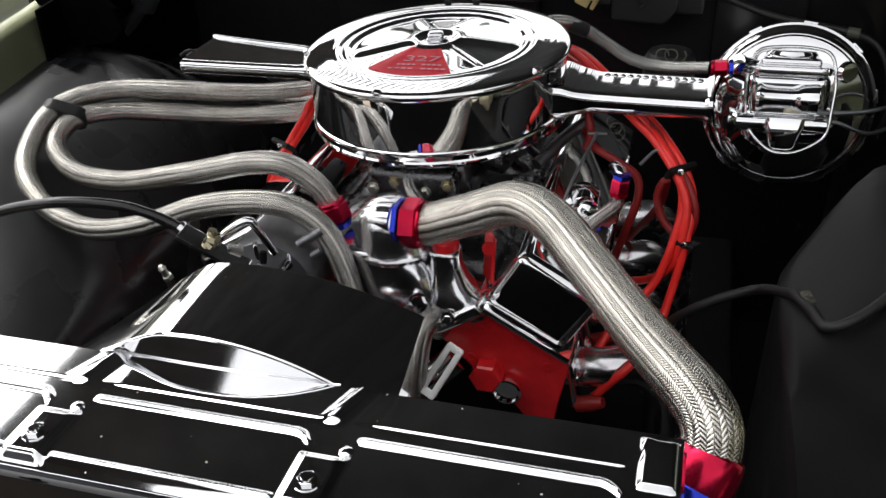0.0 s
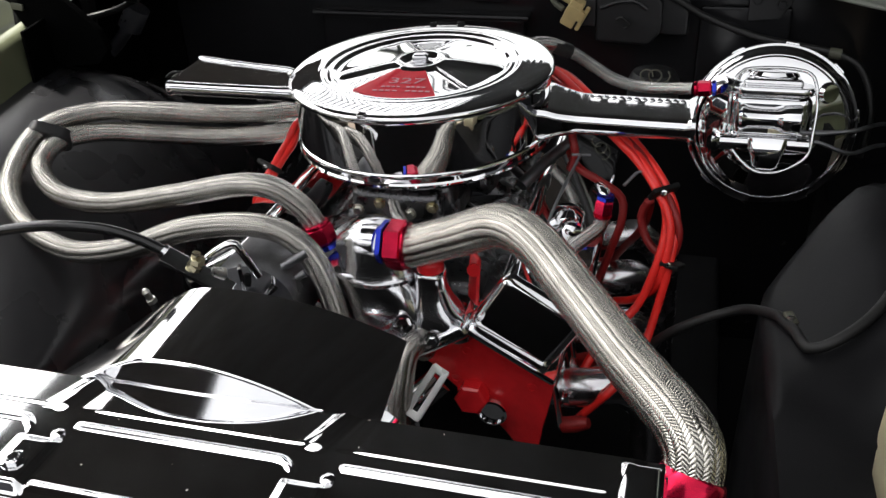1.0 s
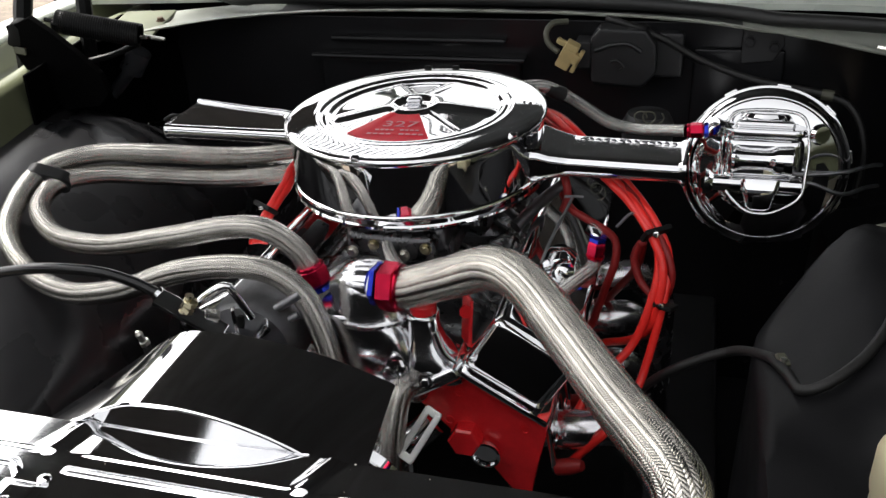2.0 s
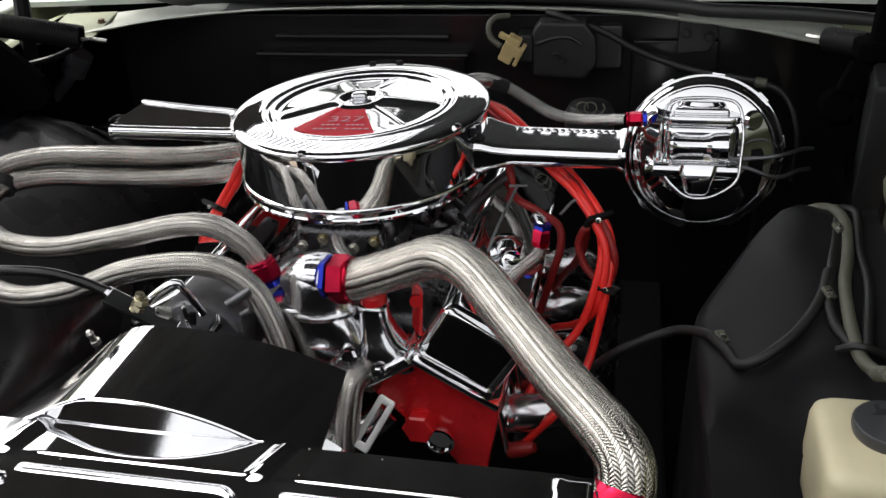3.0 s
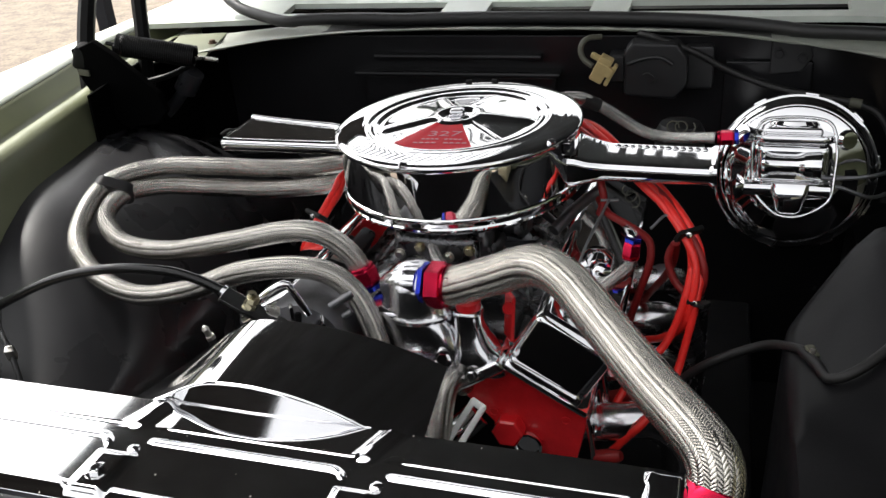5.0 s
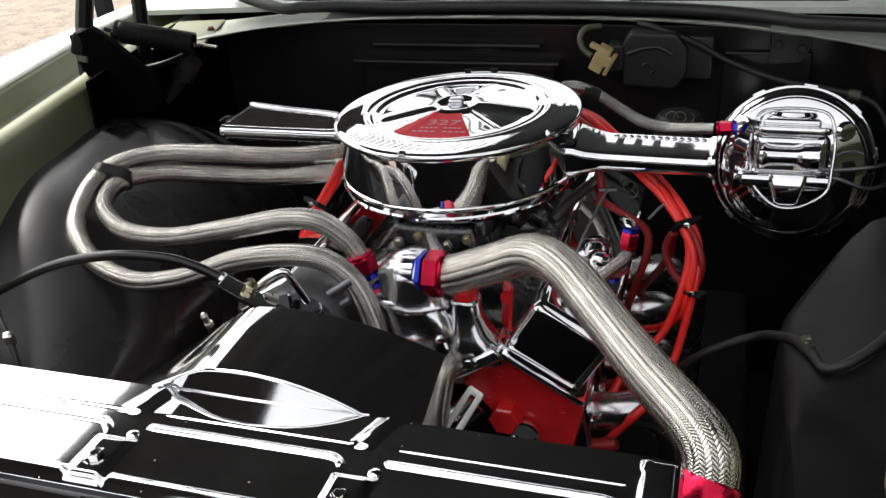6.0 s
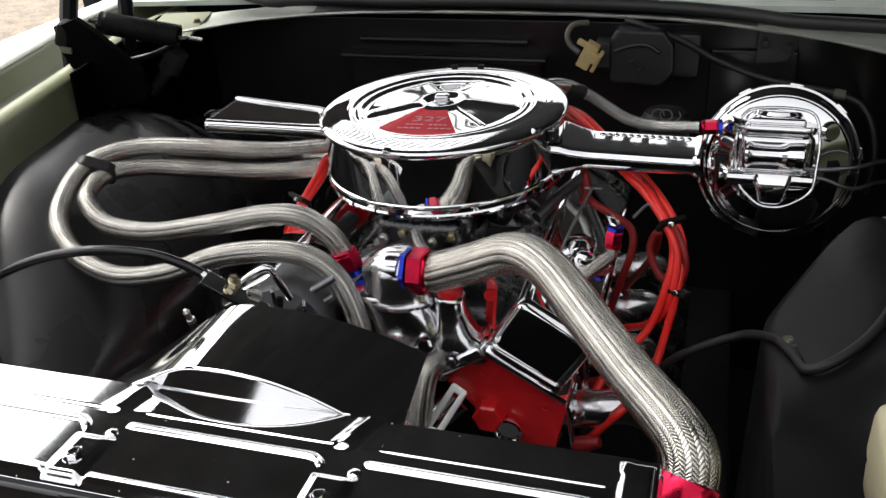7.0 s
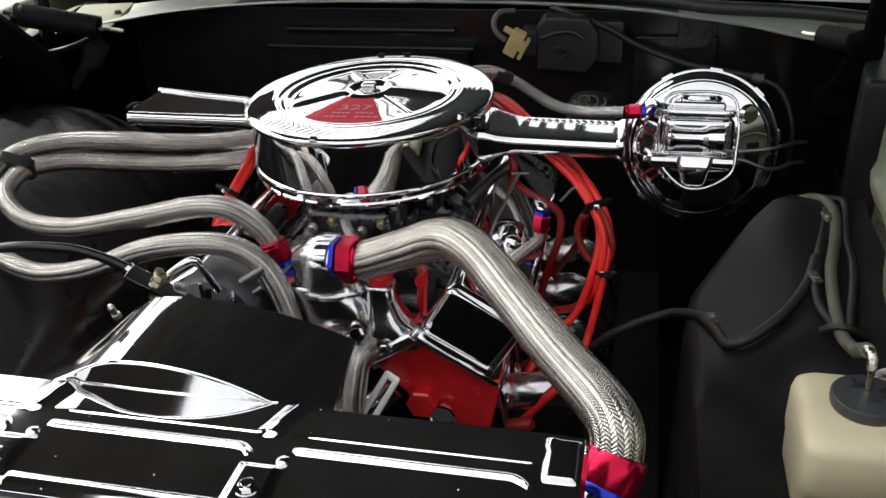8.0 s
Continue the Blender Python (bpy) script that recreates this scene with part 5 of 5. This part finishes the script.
part("rim", tube([(0.618, -0.409, 0.880), (0.628, -0.402, 0.881), (0.645, -0.398, 0.881), (0.662, -0.401, 0.880), (0.669, -0.412, 0.879), (0.670, -0.45, 0.878), (0.668, -0.50, 0.877)], 0.0032, 10), STEEL_SHEEN, brk, "rolled edge of the strap, sheen in its colour")
part("foot", rbox((0.02, 0.02, 0.10), 0.002, pose(0.668, -0.45, 0.83)), CHROME, brk)
part("corner_plate", rbox((0.05, 0.05, 0.05), 0.004, pose(0.650, -0.530, 0.812, 0, 0, 12)), BLACK_SATIN, brk)
part("corner_strip", rbox((0.052, 0.003, 0.004), 0.001, pose(0.645, -0.502, 0.838, 0, 0, 12)), CHROME, brk)

# ---- pipes and wiring on the inner wing ----
hose_w = thing("washer_hose", "dusty grey rubber hose clipped along the inner wing", "hose")
part("hose", tube([(0.596, -0.441, 0.930), (0.599, -0.405, 0.905), (0.612, -0.36, 0.872), (0.616, -0.334, 0.858), (0.609, -0.304, 0.855), (0.611, -0.241, 0.855), (0.619, -0.163, 0.856), (0.634, -0.093, 0.858), (0.646, -0.014, 0.860), (0.639, 0.038, 0.857), (0.613, 0.05, 0.85), (0.59, 0.06, 0.82)], 0.0072, 12), LOOM, hose_w)
hose_x = thing("wiring_loom", "black wiring loom lying along the inner wing", "wiring", group="bay wiring")
part("loom", tube([(0.619, -0.289, 0.853), (0.630, -0.239, 0.853), (0.647, -0.152, 0.853), (0.651, -0.073, 0.856), (0.665, 0.03, 0.858), (0.64, 0.046, 0.855)], 0.0058, 10), LOOM_DARK, hose_x)
part("loom", tube([(0.605, -0.283, 0.852), (0.596, -0.235, 0.850), (0.600, -0.181, 0.850), (0.616, -0.094, 0.855), (0.633, -0.016, 0.856), (0.645, 0.04, 0.85)], 0.0055, 10), LOOM_DARK, hose_x)
cable_r = thing("wiring_loom", "dull grey cable running from the engine to the inner wing", "wiring", group="bay wiring")
part("loom", tube([(0.30, -0.12, 0.64), (0.359, -0.142, 0.72), (0.432, -0.146, 0.765), (0.468, -0.195, 0.797), (0.476, -0.214, 0.802), (0.487, -0.24, 0.806), (0.497, -0.272, 0.810), (0.522, -0.272, 0.822), (0.560, -0.238, 0.838), (0.590, -0.185, 0.850), (0.606, -0.13, 0.855)], 0.0062, 10), LOOM_DARK, cable_r)
for p in ((0.483, -0.216, 0.808), (0.598, -0.185, 0.858), (0.634, -0.03, 0.864)):
    clip = thing("cable_clip", "small plated cable clip screwed to the wing", "clip", group="cable clips")
    part("strap", rbox((0.012, 0.018, 0.006), 0.002, pose(*p, 20, 10, 30)), LOOM, clip)
    part("screw", lathe([(0, 0), (0.0042, 0), (0.0035, 0.003), (0, 0.0035)], 12, pose(p[0], p[1] - 0.004, p[2] + 0.002)), ZINC, clip)
saddle = thing("hose_saddle", "black flat saddle strap over the hoses", "clip", group="cable clips")
part("strap", tube([(0.592, -0.286, 0.848), (0.602, -0.298, 0.862), (0.614, -0.302, 0.864), (0.628, -0.298, 0.856), (0.638, -0.296, 0.850)], 0.0045, 8), RUBBER, saddle)

# ---- bulkhead fittings ----
wiper = thing("wiper_motor", "dark grey wiper motor housing on the bulkhead", "wiper motor")
part("housing", prism([(-0.068, -0.055), (0.03, -0.06), (0.052, -0.03), (0.05, 0.02), (0.03, 0.048), (-0.055, 0.05), (-0.07, 0.03)], 0.055, 0.008, Matrix.Translation((0.245, 0.578, 0.935)) @ pose(0, 0, 0, 90, 0, 0)), DARK_PLASTIC, wiper, smooth=25)
part("cover_rib", tube([(0.185, 0.519, 0.945), (0.215, 0.519, 0.956), (0.245, 0.519, 0.958), (0.268, 0.519, 0.945)], 0.004, 8), DARK_PLASTIC, wiper)
part("gearbox", rbox((0.055, 0.03, 0.085), 0.008, pose(0.315, 0.564, 0.93)), DARK_PLASTIC, wiper)
part("lead", tube([(0.215, 0.517, 0.925), (0.225, 0.513, 0.930), (0.238, 0.513, 0.918), (0.23, 0.515, 0.91)], 0.0025, 8), LOOM_DARK, wiper)
plug = thing("connector", "yellowed nylon plug connector on a grey wire", "connector")
cm = pose(0.136, 0.515, 0.937, 12, 28, 0)
part("shell", rbox((0.026, 0.02, 0.055), 0.003, cm), YELLOWED, plug)
part("latch", rbox((0.036, 0.012, 0.022), 0.002, cm @ pose(0.004, -0.006, 0.004)), YELLOWED, plug)
part("rib", rbox((0.008, 0.01, 0.05), 0.002, cm @ pose(0.021, -0.004, 0)), YELLOWED, plug)
part("spigot", rbox((0.026, 0.01, 0.011), 0.003, cm @ pose(-0.018, -0.002, 0.018)), YELLOWED, plug)
part("wire", tube([(0.118, 0.515, 0.942), (0.100, 0.52, 0.955), (0.094, 0.525, 0.975), (0.105, 0.535, 0.99), (0.13, 0.55, 0.99)], 0.0055, 10), LOOM, plug)
part("socket", rbox((0.03, 0.05, 0.05), 0.004, pose(0.162, 0.545, 0.935)), DARK_PLASTIC, plug)
pipe = thing("wiring_loom", "grey cable sagging across the bulkhead", "wiring", group="bay wiring")
part("loom", tube([(0.20, 0.566, 0.993), (0.237, 0.55, 0.987), (0.31, 0.545, 0.96), (0.373, 0.545, 0.926), (0.466, 0.535, 0.896), (0.589, 0.5, 0.883), (0.635, 0.48, 0.86), (0.655, 0.45, 0.80), (0.65, 0.44, 0.72)], 0.0062, 10), LOOM_DARK, pipe)
part("ferrule", lathe([(0, 0), (0.0095, 0), (0.0095, 0.02), (0, 0.02)], 14, frame_to((0.58, 0.502, 0.884), (1, -0.2, -0.1))), LOOM, pipe)
blank = thing("blanking_plate", "scuffed plate bolted to the bulkhead", "plate")
part("plate", prism([(-0.035, -0.035), (0.02, -0.03), (0.038, 0.0), (0.03, 0.03), (-0.035, 0.032)], 0.006, 0.002, Matrix.Translation((0.478, 0.566, 0.952)) @ pose(0, 0, 0, 90, 0, 0)), DARK_PLASTIC, blank)
for dx, dz in ((-0.022, 0.005), (0.02, -0.003)):
    bolt("bolt", (0.478 + dx, 0.56, 0.952 + dz), (0, -1, 0), 0.008, blank, BLACK_SATIN)
blower = thing("brake_fluid_filter", "dull round canister with a coil of thin wire", "canister")
part("can", lathe([(0, 0), (0.042, 0), (0.044, 0.01), (0.044, 0.06), (0.036, 0.075), (0.015, 0.08), (0, 0.08)], 32, pose(0.292, 0.42, 0.79)), DARK_PLASTIC, blower)
part("wire", tube([(0.278 + 0.014 * math.cos(k * 0.9) + 0.002 * k, 0.375, 0.872 + 0.012 * math.sin(k * 0.9)) for k in range(16)], 0.0014, 6), LOOM, blower)

# ---- alternator and throttle cable beside the shroud ----
alt = thing("alternator", "polished alternator with chrome bracket arms", "alternator")
AL = frame_to((-0.125, -0.285, 0.815), (0, -1, 0))
part("case", lathe([(0, -0.06), (0.05, -0.06), (0.058, -0.05), (0.06, 0.02), (0.054, 0.035), (0.03, 0.042), (0.02, 0.044), (0.02, 0.06), (0, 0.06)], 40, AL), ALT_CASE, alt)
for k in range(8):
    a = radians(45 * k)
    part("cooling_slot", rbox((0.018, 0.008, 0.006), 0.002, AL @ Matrix.Rotation(a, 4, "Z") @ pose(0.038, 0, 0.039)), SPRING_BLACK, alt)
for k in range(9):
    part("fan_blade", rbox((0.034, 0.005, 0.012), 0.0015, AL @ Matrix.Rotation(radians(40 * k + 12), 4, "Z") @ pose(0.046, 0, 0.05, 28, 0, 0)), POLISHED, alt)
part("pulley", lathe([(0, 0), (0.032, 0), (0.036, 0.004), (0.028, 0.011), (0.036, 0.018), (0.03, 0.02), (0, 0.02)], 32, AL @ pose(0, 0, 0.055)), CHROME, alt)
part("arm", tube([(-0.165, -0.365, 0.885), (-0.148, -0.355, 0.902), (-0.126, -0.345, 0.914), (-0.118, -0.342, 0.905), (-0.104, -0.335, 0.868)], 0.0048, 10), CHROME, alt, "chrome bracket arm")
part("arm", tube([(-0.120, -0.312, 0.842), (-0.092, -0.302, 0.860), (-0.063, -0.290, 0.877)], 0.0055, 10), ALT_CASE, alt)
part("arm", tube([(-0.11, -0.318, 0.828), (-0.085, -0.305, 0.842), (-0.066, -0.295, 0.852)], 0.0045, 10), ALT_CASE, alt)
part("spacer", rbox((0.018, 0.016, 0.013), 0.003, pose(-0.132, -0.372, 0.889, 10, 20, 30)), ZINC, alt)

cable = thing("bonnet_cable", "black sheathed cable ending in a chrome clamp", "cable")
part("sheath", tube([(-0.70, -0.36, 0.80), (-0.60, -0.39, 0.83), (-0.521, -0.4, 0.872), (-0.417, -0.4, 0.922), (-0.328, -0.4, 0.946), (-0.257, -0.39, 0.945), (-0.22, -0.38, 0.931), (-0.192, -0.375, 0.915)], 0.0062, 14), CABLE_BLACK, cable)
part("clamp", join(lathe([(0, 0), (0.0085, 0), (0.0085, 0.022), (0.006, 0.026), (0, 0.026)], 18, frame_to((-0.193, -0.375, 0.916), (0.75, 0, -0.66))), rbox((0.03, 0.02, 0.012), 0.003, pose(-0.165, -0.378, 0.899, 0, 36, 0))), CHROME, cable, "chrome clamp body")
part("clamp_plate", rbox((0.082, 0.028, 0.005), 0.0015, pose(-0.146, -0.388, 0.900, 0, 32, 6)), CHROME, cable)
part("screw", join(hex_profile(0.0085, 0.008, pose(-0.151, -0.379, 0.906, 0, 20, 0)), lathe([(0, 0), (0.005, 0), (0.005, 0.006), (0, 0.006)], 14, pose(-0.151, -0.379, 0.913, 0, 20, 0))), BRASS, cable, "brass pinch screw")
nip = thing("grease_nipple", "small brass nipple beside the shroud", "fitting")
part("body", join(hex_profile(0.006, 0.006, frame_to((-0.203, -0.40, 0.862), (-0.2, -0.2, 1))), lathe([(0.004, 0), (0.0035, 0.005), (0.0045, 0.010), (0.002, 0.014), (0, 0.014)], 14, frame_to((-0.2045, -0.4015, 0.868), (-0.2, -0.2, 1)))), ZINC, nip)
part("stalk", tube([(-0.18, -0.41, 0.82), (-0.195, -0.405, 0.845), (-0.203, -0.40, 0.862)], 0.0045, 10), SPRING_BLACK, nip)
side_clip = thing("cable_clip", "bright clip with a thin black hose on the inner wing", "clip", group="cable clips")
part("clip", rbox((0.012, 0.012, 0.02), 0.003, pose(-0.462, -0.45, 0.842, 20, 0, 30)), ZINC, side_clip)
part("hose", tube([(-0.55, -0.36, 0.86), (-0.50, -0.42, 0.86), (-0.462, -0.45, 0.84), (-0.44, -0.47, 0.80), (-0.43, -0.48, 0.70)], 0.0035, 8), RUBBER, side_clip)
